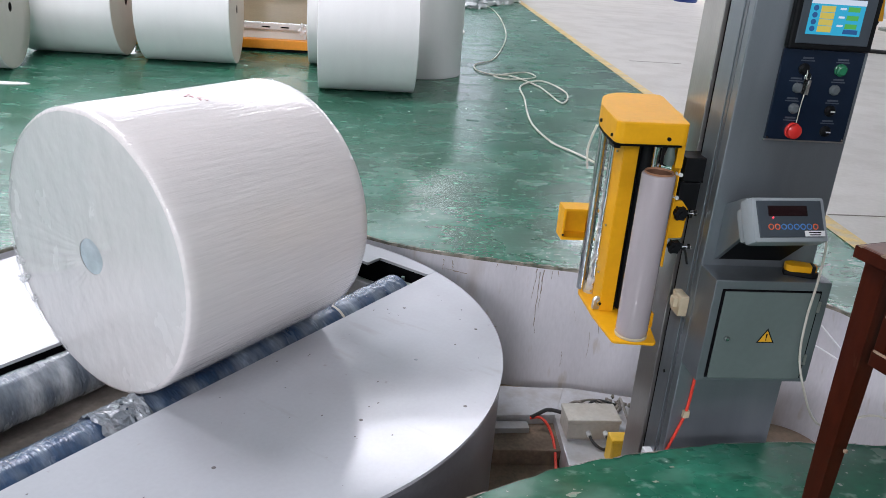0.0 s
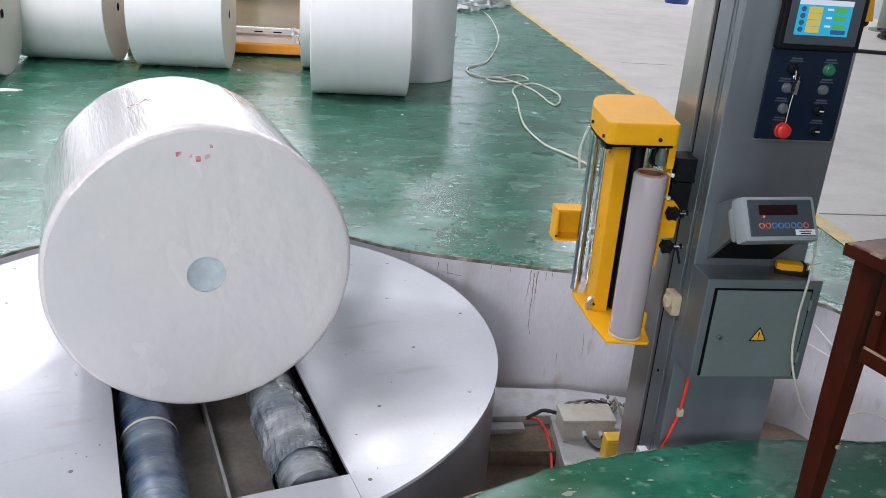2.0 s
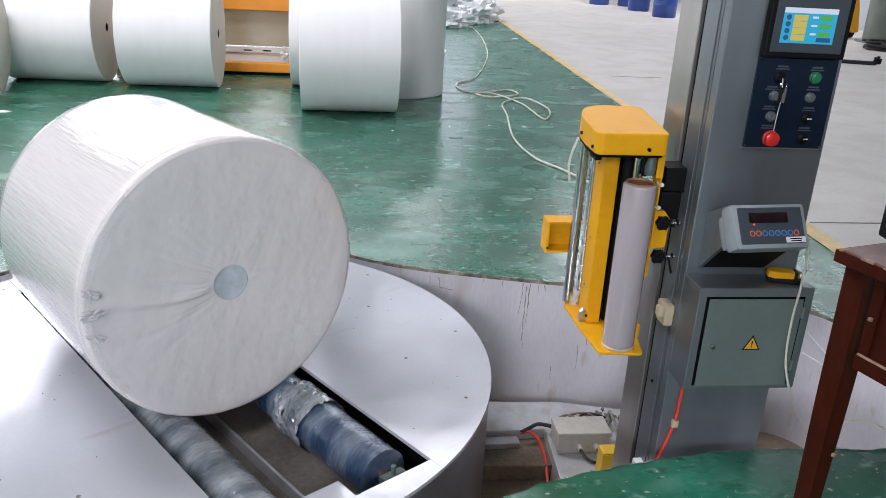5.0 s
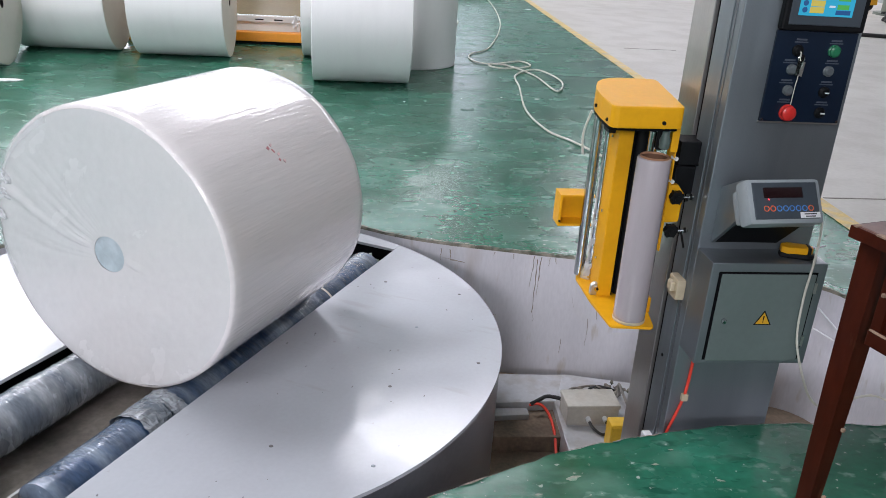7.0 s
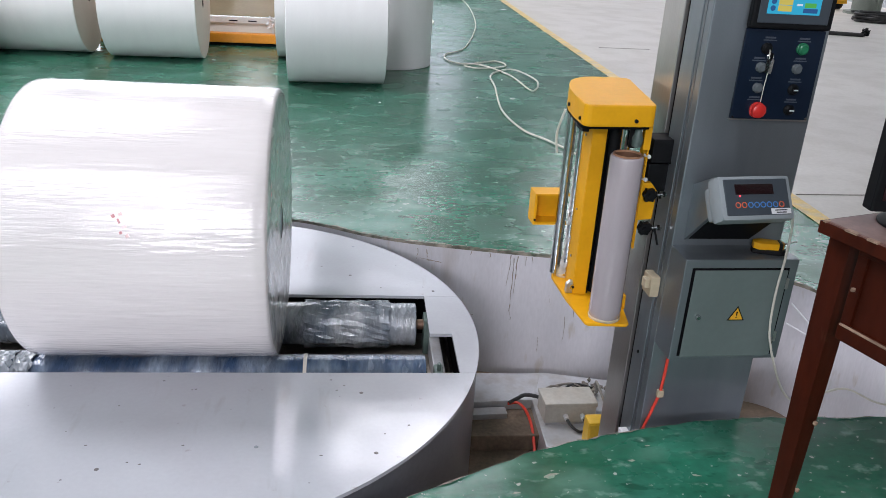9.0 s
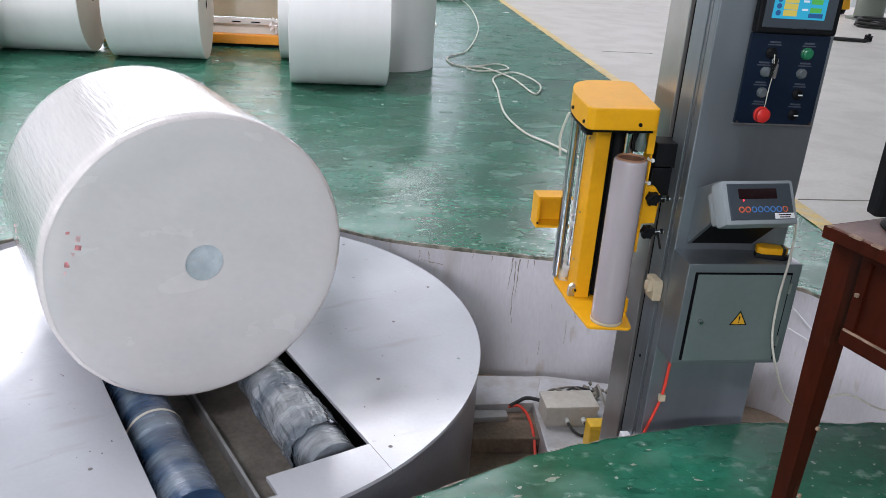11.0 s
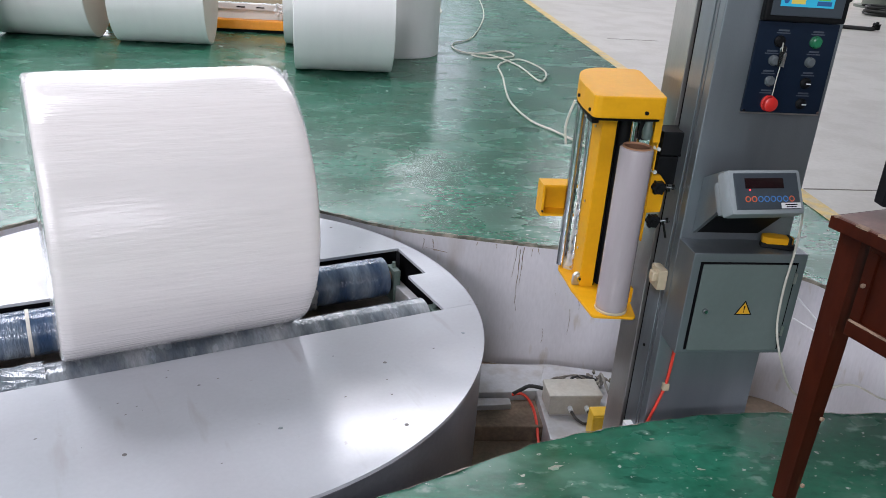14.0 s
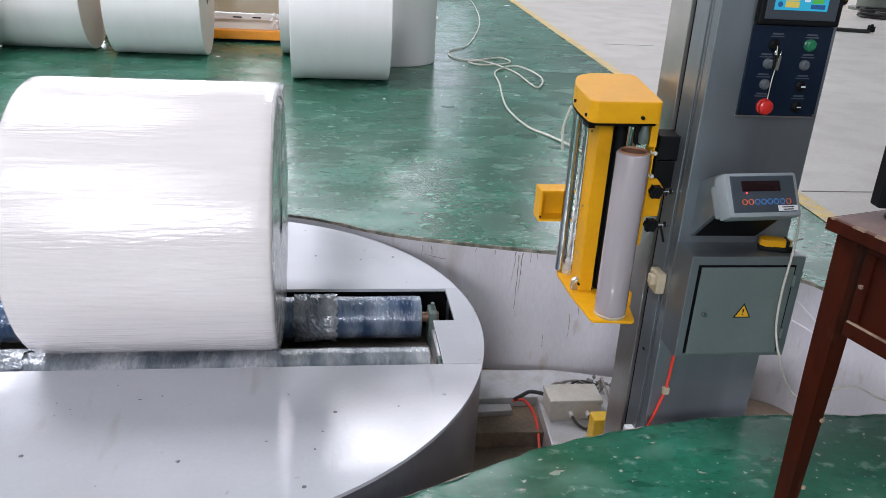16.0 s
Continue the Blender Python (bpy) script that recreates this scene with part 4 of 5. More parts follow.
part("tool_grip", prism([(-0.048, -0.022), (0.03, -0.030), (0.052, -0.016), (0.052, 0.006), (-0.046, 0.008)], 0.0, 0.015, 0.005), M_BLACK, tool, "black rubber grip", smooth=True)
part("tool_band", box(0.026, 0.036, -0.022, 0.016, 0.012, 0.0355, 0.003), M_BLACK, tool)
part("tool_tip", rod((0.042, 0.006, 0.024), (0.082, 0.014, 0.036), 0.0025, 8), M_WHITE, tool)

# socket, clamps, cords on the column
sock = part("socket_box", box(CX0 - 0.030, CX0 - 0.0005, 2.085, 2.15, 0.36, 0.425, 0.006), M_BEIGE, wrapper, "beige plastic socket box", smooth=True)
part("socket_plug", box(CX0 - 0.045, CX0 - 0.029, 2.095, 2.125, 0.385, 0.415, 0.004), M_BEIGE, sock)
part("red_cord", cord([(1.050, 2.054, 0.222), (1.051, 2.053, 0.15), (1.046, 2.053, 0.05), (1.030, 2.053, -0.02), (1.008, 2.053, -0.10), (0.99, 2.06, -0.2), (0.97, 2.1, -0.35)], 0.005, 8, 8), M_REDCORD, wrapper, "bright red cord", smooth=True)
part("cord_clip", box(1.036, 1.056, 2.045, 2.0595, 0.028, 0.052, 0.002), M_BEIGE, wrapper)

# ---- film carriage
hood_out = [(0.694, 2.085), (0.700, 2.073), (0.712, 2.068), (0.885, 2.076), (0.896, 2.080), (0.901, 2.092), (0.958, 2.462), (0.954, 2.482), (0.940, 2.488), (0.84, 2.492), (0.806, 2.482),
            (0.774, 2.455), (0.748, 2.41), (0.726, 2.35), (0.709, 2.28), (0.699, 2.19)]
car = part("film_carriage", prism(hood_out, 0.884, 0.945, 0.005), M_YELLOW, wrapper, "yellow carriage with rollers and film reel")
part("hood_bolt", rod((0.842, 2.0745, 0.902), (0.842, 2.068, 0.902), 0.0052, 10), M_BLACK, car)
part("hood_bolt", rod((0.699, 2.11, 0.899), (0.692, 2.107, 0.899), 0.0052, 10), M_BLACK, car)
part("hood_bolt", rod((0.708, 2.255, 0.905), (0.701, 2.253, 0.905), 0.0052, 10), M_BLACK, car)
# dark sheet that paints the shade under the hood
part("hood_shade", prism([(0.72 + (x - 0.72) * 0.96, 2.28 + (y - 2.28) * 0.95) for x, y in hood_out], 0.876, 0.8845), M_DARK, car, "shaded underside of the hood")
part("floor_plate", prism([(0.774, 2.070), (0.782, 2.060), (0.898, 2.050), (0.908, 2.058), (0.930, 2.20), (0.936, 2.40), (0.81, 2.50), (0.785, 2.50), (0.757, 2.40), (0.760, 2.24)], 0.278, 0.288, 0.003), M_YELLOW, car, "yellow bottom plate")
part("plate_lip", box(0.916, 0.926, 2.15, 2.23, 0.287, 0.335, 0.002), M_YELLOW, car)
part("back_frame", box(0.835, 0.93, 2.42, 2.44, 0.289, 0.886, 0.003), M_BLACK, car, "black back frame")
# folded main upright: front flange, side flange and a bent cap
part("upright", box(0.790, 0.834, 2.262, 2.266, 0.288, 0.842, 0.001), M_YELLOW, car, "yellow folded upright")
part("upright_flange", box(0.789, 0.7935, 2.2665, 2.335, 0.288, 0.872, 0.001), M_YELLOW, car)
part("upright_cap", box(0.790, 0.880, 2.2615, 2.33, 0.842, 0.850, 0.002), M_YELLOW, car)
part("upright_strut", box(0.786, 0.804, 2.255, 2.262, 0.842, 0.880, 0.001), M_YELLOW, car)
part("upright_back", box(0.835, 0.8385, 2.264, 2.33, 0.29, 0.842), M_DARK, car, "shaded inner face")
part("inner_flange", box(0.800, 0.804, 2.345, 2.385, 0.288, 0.872, 0.001), M_YELLOW, car)
part("drive_block", box(0.768, 0.792, 2.30, 2.36, 0.812, 0.876, 0.003), M_BLACK, car, "black drive block")
for x, y in ((0.815, 2.24), (0.842, 2.235), (0.868, 2.25)):
    part("drive_bolt", rod((x, y, 0.850), (x, y, 0.872), 0.0065, 10), M_CHROME, car, smooth=True)
part("drive_rod", rod((0.80, 2.22, 0.868), (0.90, 2.19, 0.868), 0.008, 12), M_BLACK, car, smooth=True)
part("drive_rod", rod((0.882, 2.18, 0.80), (0.882, 2.18, 0.876), 0.011, 12), M_BLACK, car, smooth=True)
for z in (0.40, 0.56, 0.80):
    part("flange_bolt", rod((0.789, 2.315, z), (0.785, 2.314, z), 0.004, 8), M_CHROME, car)
# hanger plate beside the reel
part("hanger_plate", box(0.896, 0.917, 2.128, 2.132, 0.806, 0.884, 0.001), M_YELLOW, car, "yellow hanger plate")
part("hanger_return", box(0.913, 0.917, 2.1325, 2.19, 0.50, 0.884, 0.001), M_YELLOW, car)
for z in (0.786, 0.718):
    part("hanger_bolt", rod((0.915, 2.15, z), (0.920, 2.128, z), 0.0058, 10), M_WHITE, car, "pale bolt head", smooth=True)
part("stretch_roller", rod((0.771, 2.42, 0.295), (0.771, 2.42, 0.884), 0.0165, 28), M_CHROME, car, "dull chrome film roller", smooth=True)
part("stretch_roller", rod((0.800, 2.392, 0.295), (0.800, 2.392, 0.884), 0.012, 24), M_CHROME, car, "dull chrome film roller", smooth=True)
part("stretch_roller", rod((0.866, 2.275, 0.295), (0.866, 2.275, 0.840), 0.022, 28), M_BLACK, car, "black rubber roller", smooth=True)
part("stretch_roller", rod((0.872, 2.205, 0.295), (0.872, 2.205, 0.846), 0.0145, 24), M_CHROME, car, "dull chrome film roller", smooth=True)
part("roller_foot", lathe([(0.021, 0), (0.021, 0.020), (0.017, 0.030), (0.010, 0.034), (0, 0.034)], 20, m=Matrix.Translation((0.795, 2.405, 0.288))), M_BEIGE, car, "worn plastic roller foot", smooth=True)
pillow = part("pillow_block", prism([(-0.021, 0.0), (0.021, 0.0), (0.021, 0.014), (0.016, 0.034), (0.006, 0.042), (-0.008, 0.042), (-0.019, 0.032)], 0.0, 0.018, 0.003, m=Matrix.Translation((0.789, 2.285, 0.288)) @ pose(0, 0, 0, 90, 0, 0)), M_STEEL_LIGHT, car, "small steel pillow block")
part("bearing_eye", rod((0.789, 2.2665, 0.312), (0.789, 2.262, 0.312), 0.010, 16), M_CHROME, pillow, smooth=True)
part("bearing_pin", rod((0.789, 2.2622, 0.312), (0.789, 2.259, 0.312), 0.004, 10), M_BLACK, pillow)
for x in (0.776, 0.802):
    part("block_bolt", rod((x, 2.272, 0.287), (x, 2.272, 0.296), 0.004, 8), M_BLACK, pillow)
part("clear_guard", box(0.8055, 0.8085, 2.30, 2.343, 0.34, 0.83), M_STEEL_LIGHT, car, "dull steel guard sheet")
# gathered strip of film running between the rollers
web_rng = random.Random(21)
bm = bmesh.new()
web = []
for k in range(41):
    z = 0.300 + 0.535 * k / 40
    lean = 0.012 * (k / 40)
    web.append([bm.verts.new((0.778 + lean + 0.0055 * j + web_rng.uniform(-0.0022, 0.0022), 2.388 - 0.002 * j + web_rng.uniform(-0.004, 0.004), z)) for j in range(5)])
for a, b in zip(web, web[1:]):
    for j in range(4):
        bm.faces.new((a[j], a[j + 1], b[j + 1], b[j]))
part("film_web", bm, M_LOOSEFILM, car, "strip of gathered clear film")
# open channel arm on the far side
arm = bmesh.new()
box(0.684, 0.692, 2.44, 2.51, 0.458, 0.566, bm=arm), box(0.692, 0.800, 2.44, 2.51, 0.558, 0.566, bm=arm), box(0.692, 0.800, 2.44, 2.51, 0.458, 0.466, bm=arm), box(0.692, 0.800, 2.502, 2.51, 0.466, 0.558, bm=arm)
part("arm_channel", arm, M_YELLOW, car, "open yellow channel arm")
part("arm_bolt", rod((0.688, 2.4385, 0.476), (0.688, 2.435, 0.476), 0.004, 8), M_BLACK, car)
# clamp with two star knobs
part("clamp_bracket", prism([(0.918, 0.586), (0.964, 0.590), (0.967, 0.678), (0.946, 0.704), (0.918, 0.702)], -2.19, -2.145, 0.002, m=Matrix(((1, 0, 0, 0), (0, 0, -1, 0), (0, 1, 0, 0), (0, 0, 0, 1)))), M_YELLOW, car, "yellow clamp bracket")
for z in (0.670, 0.566):
    star = []
    for k in range(24):
        a = 2 * math.pi * k / 24
        r = 0.0185 + 0.0050 * math.cos(6 * a)
        star.append((r * math.cos(a), r * math.sin(a)))
    kn = part("clamp_knob", prism(star, 0.0, 0.022, 0.003, m=Matrix.Translation((0.940, 2.1445, z)) @ pose(0, 0, 0, 90, 0, 0)), M_BLACK, car, "black star-shaped clamp knob")
    part("knob_cap", rod((0.940, 2.1225, z), (0.940, 2.118, z), 0.008, 12), M_BLACK, kn, smooth=True)
    for dx, dz in ((0.016, 0.004), (0.029, -0.003), (0.041, 0.003)):
        part("clamp_nut", rod((0.940 + dx, 2.134, z + dz - 0.001), (0.947 + dx, 2.132, z + dz), 0.0085, 6), M_BLACK, kn)
    part("clamp_screw", rod((0.945, 2.132, z), (0.992, 2.130, z + 0.002), 0.0042, 10), M_CHROME, kn, "bare steel clamp screw")
part("clamp_lever", rod((0.972, 2.125, 0.560), (0.984, 2.12, 0.518), 0.0032, 8), M_BLACK, car)
part("carriage_mount", box(0.936, 1.012, 2.15, 2.235, 0.762, 0.832, 0.003), M_BLACK, car, "black mounting block")
part("carriage_mount", box(0.936, 1.012, 2.16, 2.235, 0.672, 0.756, 0.003), M_BLACK, car, "black mounting block")
part("clip", lathe([(0, 0.072), (0.007, 0.068), (0.011, 0.045), (0.016, 0.028), (0.014, 0.006), (0, 0)], 14, m=Matrix.Translation((0.880, 2.138, 0.808))), M_MACHINE_GREEN, car, "pale green plastic clip", smooth=True)
# film reel on its spindle
reel = part("film_reel", lathe([(0.041, 0.508), (0.046, 0.506), (0.0475, 0.502), (0.0478, 0.02), (0.0470, 0.008), (0.044, 0.004)], 48, m=Matrix.Translation((0.843, 2.102, 0.290))), M_FILMREEL, car, "nearly clear mauve-grey reel of stretch film", smooth=True)
part("reel_core", lathe([(0.0368, 0.500), (0.0368, 0.511), (0.038, 0.513), (0.0405, 0.513), (0.0412, 0.506)], 40, m=Matrix.Translation((0.843, 2.102, 0.290))), M_CARDBOARD, reel, "brown cardboard core", smooth=True)
part("core_bore", lathe([(0.0367, 0.508), (0.0367, 0.30), (0, 0.30)], 40, m=Matrix.Translation((0.843, 2.102, 0.290))), M_BORE, reel, "shaded brown core bore", smooth=True)
part("reel_foot", lathe([(0.048, 0.0), (0.049, 0.006), (0.046, 0.010)], 40, m=Matrix.Translation((0.843, 2.102, 0.2885))), M_BEIGE, reel, smooth=True)

# ---------------------------------------------------------------- things in the pit
jb = empty("junction_box", pose(0.998, 2.748, -0.522), "dusty beige junction box with glands in the pit", "junction box")
part("box_body", box(-0.108, 0.108, -0.058, 0.062, 0.012, 0.085, 0.004), M_BOXGREY, jb)
part("lid", box(-0.112, 0.112, -0.062, 0.066, 0.085, 0.105, 0.005), M_BOXGREY, jb)
part("support", box(-0.10, 0.10, -0.05, 0.05, 0.0, 0.012), M_LIGHTGREY, jb)
for x in (-0.02, 0.05):
    part("cable_gland", rod((x, -0.055, 0.045), (x, -0.08, 0.042), 0.010, 14), M_WHITE, jb, smooth=True)
    part("gland_lead", cord([(x, -0.08, 0.042), (x + 0.015, -0.105, 0.025), (x + 0.05, -0.12, 0.008), (x + 0.10, -0.10, 0.010)], 0.006, 6, 6), M_BLACKCORD, jb)
sw = empty("limit_switch", pose(1.068, 2.562, -0.522), "small yellow switch box in the pit", "switch box")
part("switch_body", box(-0.046, 0.046, -0.03, 0.035, 0.0, 0.115, 0.006), M_YELLOWBOX, sw)
part("switch_lid", box(-0.042, 0.042, -0.034, -0.029, 0.006, 0.109, 0.003), M_YELLOWBOX, sw)
hose1 = part("red_hose", cord([(0.77, 2.845, -0.515), (0.815, 2.842, -0.51), (0.845, 2.80, -0.53), (0.853, 2.72, -0.56), (0.845, 2.62, -0.61), (0.83, 2.50, -0.63)], 0.0062, 8, 8), M_REDCORD, None, smooth=True)
tagged(hose1, "thin red hose curling into the pit", "hose")
hose2 = part("black_lead", cord([(0.775, 2.842, -0.508), (0.815, 2.862, -0.500), (0.850, 2.872, -0.490), (0.890, 2.835, -0.475), (0.915, 2.80, -0.470)], 0.0085, 8, 8), M_BLACKCORD, None, smooth=True)
tagged(hose2, "black cable running into the junction box", "cable")
tangle = empty("cable_tangle", pose(1.06, 2.90, -0.521), "dusty tangle of dark cable ends behind the junction box", "cable")
tr = random.Random(17)
for k in range(7):
    a, y = tr.uniform(-0.13, 0.02), tr.uniform(-0.02, 0.06)
    part("cable_end", cord([(a, y, 0.012), (a + 0.04, y + tr.uniform(-0.02, 0.03), 0.012 + tr.uniform(0, 0.016)), (a + 0.09, y + tr.uniform(-0.03, 0.02), 0.012 + tr.uniform(0, 0.022)), (a + 0.13, y - 0.03, 0.010)], tr.uniform(0.003, 0.005), 6, 6), M_BLACKCORD if k % 3 else M_TRAY, tangle, smooth=True)
for x, z0, z1 in ((0.085, 0.0, 0.13), (0.100, 0.02, 0.10)):
    part("cable_riser", cord([(x, -0.02, z0), (x + 0.012, -0.05, z0 + 0.05), (x - 0.01, -0.09, z1), (x + 0.01, -0.14, z1 - 0.05)], 0.0055, 6, 6), M_JOINT, tangle, smooth=True)
rubble = random.Random(3)
for k in range(7):
    ob = part("debris", crumple((rubble.uniform(0.012, 0.03),) * 3, k, cuts=2), M_CRUST if k % 2 else M_TRAY)
    ob.matrix_basis = pose(rubble.uniform(1.05, 1.24), rubble.uniform(2.90, 3.0), -0.515 + 0.01 * (k % 3))
    tagged(ob, "lump of dusty rubble in the pit corner", "debris", group="pit rubble")

for pts in ([(2.02, 2.93, -0.09), (2.05, 2.85, -0.13), (2.08, 2.76, -0.17)], [(2.02, 2.93, -0.19), (2.05, 2.86, -0.195), (2.08, 2.78, -0.20)]):
    lead = part("white_cord", cord(pts, 0.004, 5, 6), M_WHITE, None, smooth=True)
    tagged(lead, "white cord stretched along the pit wall", "cord", group="pit cords")

# ---------------------------------------------------------------- desk and monitor
desk = empty("desk", pose(1.130, 1.588, 0, 0, 0, 16.5), "worn dark red-brown wooden desk with chipped edges", "desk")
part("desk_top", box(0.0, 1.25, -0.62, 0.0, 0.772, 0.800, 0.005), M_DESKTOP, desk, "worn brown desk top")
part("edge_moulding", box(-0.006, 0.0, -0.625, 0.004, 0.768, 0.797, 0.002), M_DESK, desk)
part("edge_moulding", box(-0.006, 1.25, 0.0005, 0.007, 0.768, 0.797, 0.002), M_DESK, desk)
chip_rng = random.Random(2)
for k in range(9):
    y = -0.02 - 0.065 * k + chip_rng.uniform(-0.01, 0.01)
    part("edge_chip", box(-0.0072, 0.004 + chip_rng.uniform(0, 0.004), y, y + chip_rng.uniform(0.006, 0.04), 0.7965, 0.8008), M_WORN, desk, "bare wood chip")
for x in (0.025, 1.165):
    for y in (-0.08, -0.60):
        part("leg", lathe([(0, 0.0), (0.028, 0.0), (0.037, 0.40), (0.041, 0.768), (0, 0.768)], 4, m=Matrix.Translation((x + 0.032, y + 0.048, 0)) @ pose(0, 0, 0, 0, 0, 45)), M_DESK, desk)
part("apron", box(0.034, 0.044, -0.54, -0.09, 0.535, 0.770), M_DESK, desk)
part("apron_rail", box(0.022, 0.05, -0.54, -0.085, 0.535, 0.575, 0.003), M_DESK, desk)
part("apron_rail", box(0.026, 0.05, -0.54, -0.085, 0.745, 0.770, 0.003), M_DESK, desk)
part("rail_wear", box(0.0208, 0.026, -0.53, -0.09, 0.5715, 0.5758), M_WORN, desk, "bare worn rail edge")
part("apron_stile", box(0.028, 0.05, -0.112, -0.085, 0.575, 0.745, 0.002), M_DESK, desk)
part("apron", box(0.10, 1.15, -0.045, -0.035, 0.535, 0.770), M_DESK, desk)
for z, y in ((0.66, -0.052), (0.30, -0.05), (0.10, -0.051)):
    part("leg_chip", box(0.020, 0.028, y - 0.05, y - 0.043, z, z + 0.008), M_WORN, desk)
mon = empty("monitor", desk.matrix_basis @ pose(0.070, -0.055, 0.80, 0, 0, -22), "black flat monitor standing on the desk", "monitor")
part("monitor_case", box(-0.012, 0.43, -0.02, 0.02, 0.038, 0.40, 0.005), M_BLACK, mon)
part("monitor_screen", box(0.006, 0.412, -0.0215, -0.0195, 0.065, 0.385), M_DISPLAY, mon)
part("stand", box(0.16, 0.26, 0.0, 0.035, 0.012, 0.12, 0.004), M_BLACK, mon)
part("stand_foot", lathe([(0, 0.014), (0.08, 0.012), (0.095, 0.004), (0.095, 0.0), (0, 0)], 36, m=Matrix.Translation((0.13, 0.0, 0))), M_BLACK, mon, smooth=True)

# ---------------------------------------------------------------- paper rolls behind
def parent_roll(length, r, label, m, upright=False):
    ob = empty("paper_roll", m, label, "paper roll", group="stored paper rolls")
    turn = Matrix() if upright else pose(0, 0, r) @ pose(0, 0, 0, 0, 90, 0)
    h0 = 0.0 if upright else -length / 2
    prof = [(r - 0.006, h0), (r, h0 + 0.006)]
    for k in range(1, 12):
        prof.append((r + 0.0015 * math.sin(k * 2.1), h0 + length * k / 12))
    prof += [(r, h0 + length - 0.006), (r - 0.006, h0 + length)]
    part("paper_body", lathe(prof, 96, m=turn), M_PAPER, ob, smooth=True)
    for s, h in ((-1, h0), (1, h0 + length)):
        part("paper_end", lathe([(0.04, h + s * 0.0), (0.14, h + s * 0.004), (0.20, h - s * 0.002), (0.29, h + s * 0.004), (0.36, h - s * 0.003), (r - 0.05, h + s * 0.003), (r - 0.006, h)], 72, m=turn), M_PAPEREND, ob, "cream layered paper end", smooth=True)
        part("core", lathe([(0.04, h), (0.032, h), (0.031, h - s * 0.12), (0, h - s * 0.12)], 32, m=turn), M_HOLE, ob, "core bore with its shade in the colour")
    return ob


parent_roll(0.86, 0.50, "large white tissue paper roll lying on the floor", pose(-3.29, 7.22, 0, 0, 0, 3))
parent_roll(0.86, 0.50, "large white tissue paper roll lying on the floor", pose(-2.615, 8.21, 0, 0, 0, -1))
parent_roll(0.83, 0.50, "large white tissue paper roll lying on the floor", pose(-1.555, 8.07, 0))
parent_roll(0.84, 0.50, "large white tissue paper roll lying on the floor", pose(-0.05, 8.33, 0))
parent_roll(0.81, 0.50, "large white tissue paper roll lying on the floor", pose(0.085, 7.10, 0, 0, 0, 0.5))
parent_roll(1.05, 0.46, "white paper roll standing on end", pose(0.575, 8.17, 0), upright=True)

# slitting machine glimpsed between the rolls
slit = empty("slitting_machine", pose(-0.9, 8.9, 0), "orange and white slitting machine with a tan film web", "machine")
part("lower_beam", box(-1.4, 0.9, -0.06, 0.06, 0.03, 0.125, 0.01), M_ORANGE, slit, "orange lower beam")
part("lower_shade", box(-1.4, 0.9, -0.05, 0.05, 0.0, 0.03), M_DARK, slit)
part("rail", box(-1.4, 0.9, 0.14, 0.20, 0.205, 0.265, 0.006), M_RAIL, slit, "white steel rail")
for x in (-0.12, 0.08):
    part("rail_slot", box(x, x + 0.09, 0.137, 0.1395, 0.225, 0.238), M_DARK, slit)
part("back_panel", box(-1.4, 0.9, 0.16, 0.17, 0.10, 0.205), M_PAPEREND, slit)
part("film_web", box(-1.4, 0.9, 0.30, 0.305, 0.26, 0.70), M_WEB, slit, "glossy tan film web")
part("upper_beam", box(-1.4, 0.9, 0.20, 0.36, 0.64, 0.80, 0.01), M_ORANGE, slit, "orange upper beam")
for x in (-1.4, 0.84):
    part("side_frame", box(x, x + 0.06, -0.06, 0.38, 0.0, 1.2, 0.01), M_ORANGE, slit)
part("cloth", crumple((0.07, 0.05, 0.10), 4), M_BAG, slit, "white rag").matrix_basis = pose(0.33, 0.10, 0.21)

# hose, bags, litter
pts = [(1.95, 16.9), (2.40, 15.2), (2.12, 11.8), (1.59, 9.33), (1.27, 8.71), (1.25, 8.3), (1.42, 8.15), (1.75, 8.38), (1.80, 8.1), (1.50, 7.92), (1.36, 8.0), (1.55, 8.12), (1.74, 7.6), (1.79, 6.9), (1.93, 7.3), (1.82, 7.85), (1.56, 7.6), (1.48, 7.0), (1.36, 6.1), (1.39, 5.5), (1.50, 5.22), (1.6, 4.9), (1.75, 4.2), (1.6, 3.5)]
hose = part("air_hose", cord([(x, y, 0.011 + 0.012 * (k in (10, 14, 15))) for k, (x, y) in enumerate(pts)], 0.008, 10, 8), M_CORD, None, smooth=True)
tagged(hose, "pale plastic air hose lying in loops on the floor", "hose")
hose = part("air_hose", cord([(1.0, 10.9, 0.01), (1.3, 10.95, 0.01), (1.48, 11.6, 0.01), (1.35, 12.9, 0.01), (1.1, 13.6, 0.01)], 0.011, 10, 8), M_CORD, None, smooth=True)
tagged(hose, "pale plastic air hose lying in loops on the floor", "hose")
part("hose_riser", cord([(0.745, 2.46, 0.70), (0.735, 2.45, 0.77), (0.748, 2.43, 0.85)], 0.004, 8, 8), M_CORD, car, "pale hose", smooth=True)
for k, (x, y, s) in enumerate(((2.05, 15.2, 0.5), (2.6, 16.2, 0.7), (3.0, 17.0, 0.6), (1.4, 15.6, 0.6), (2.2, 17.4, 0.9))):
    ob = part("poly_bag", crumple((s, s * 0.7, s * 0.55), k + 11, cuts=4), M_BAG, smooth=True)
    ob.matrix_basis = pose(x, y, s * 0.22, 0, 0, 40 * k)
    tagged(ob, "crumpled white plastic bag heaped on the floor", "bag", group="bags")
lit = random.Random(6)
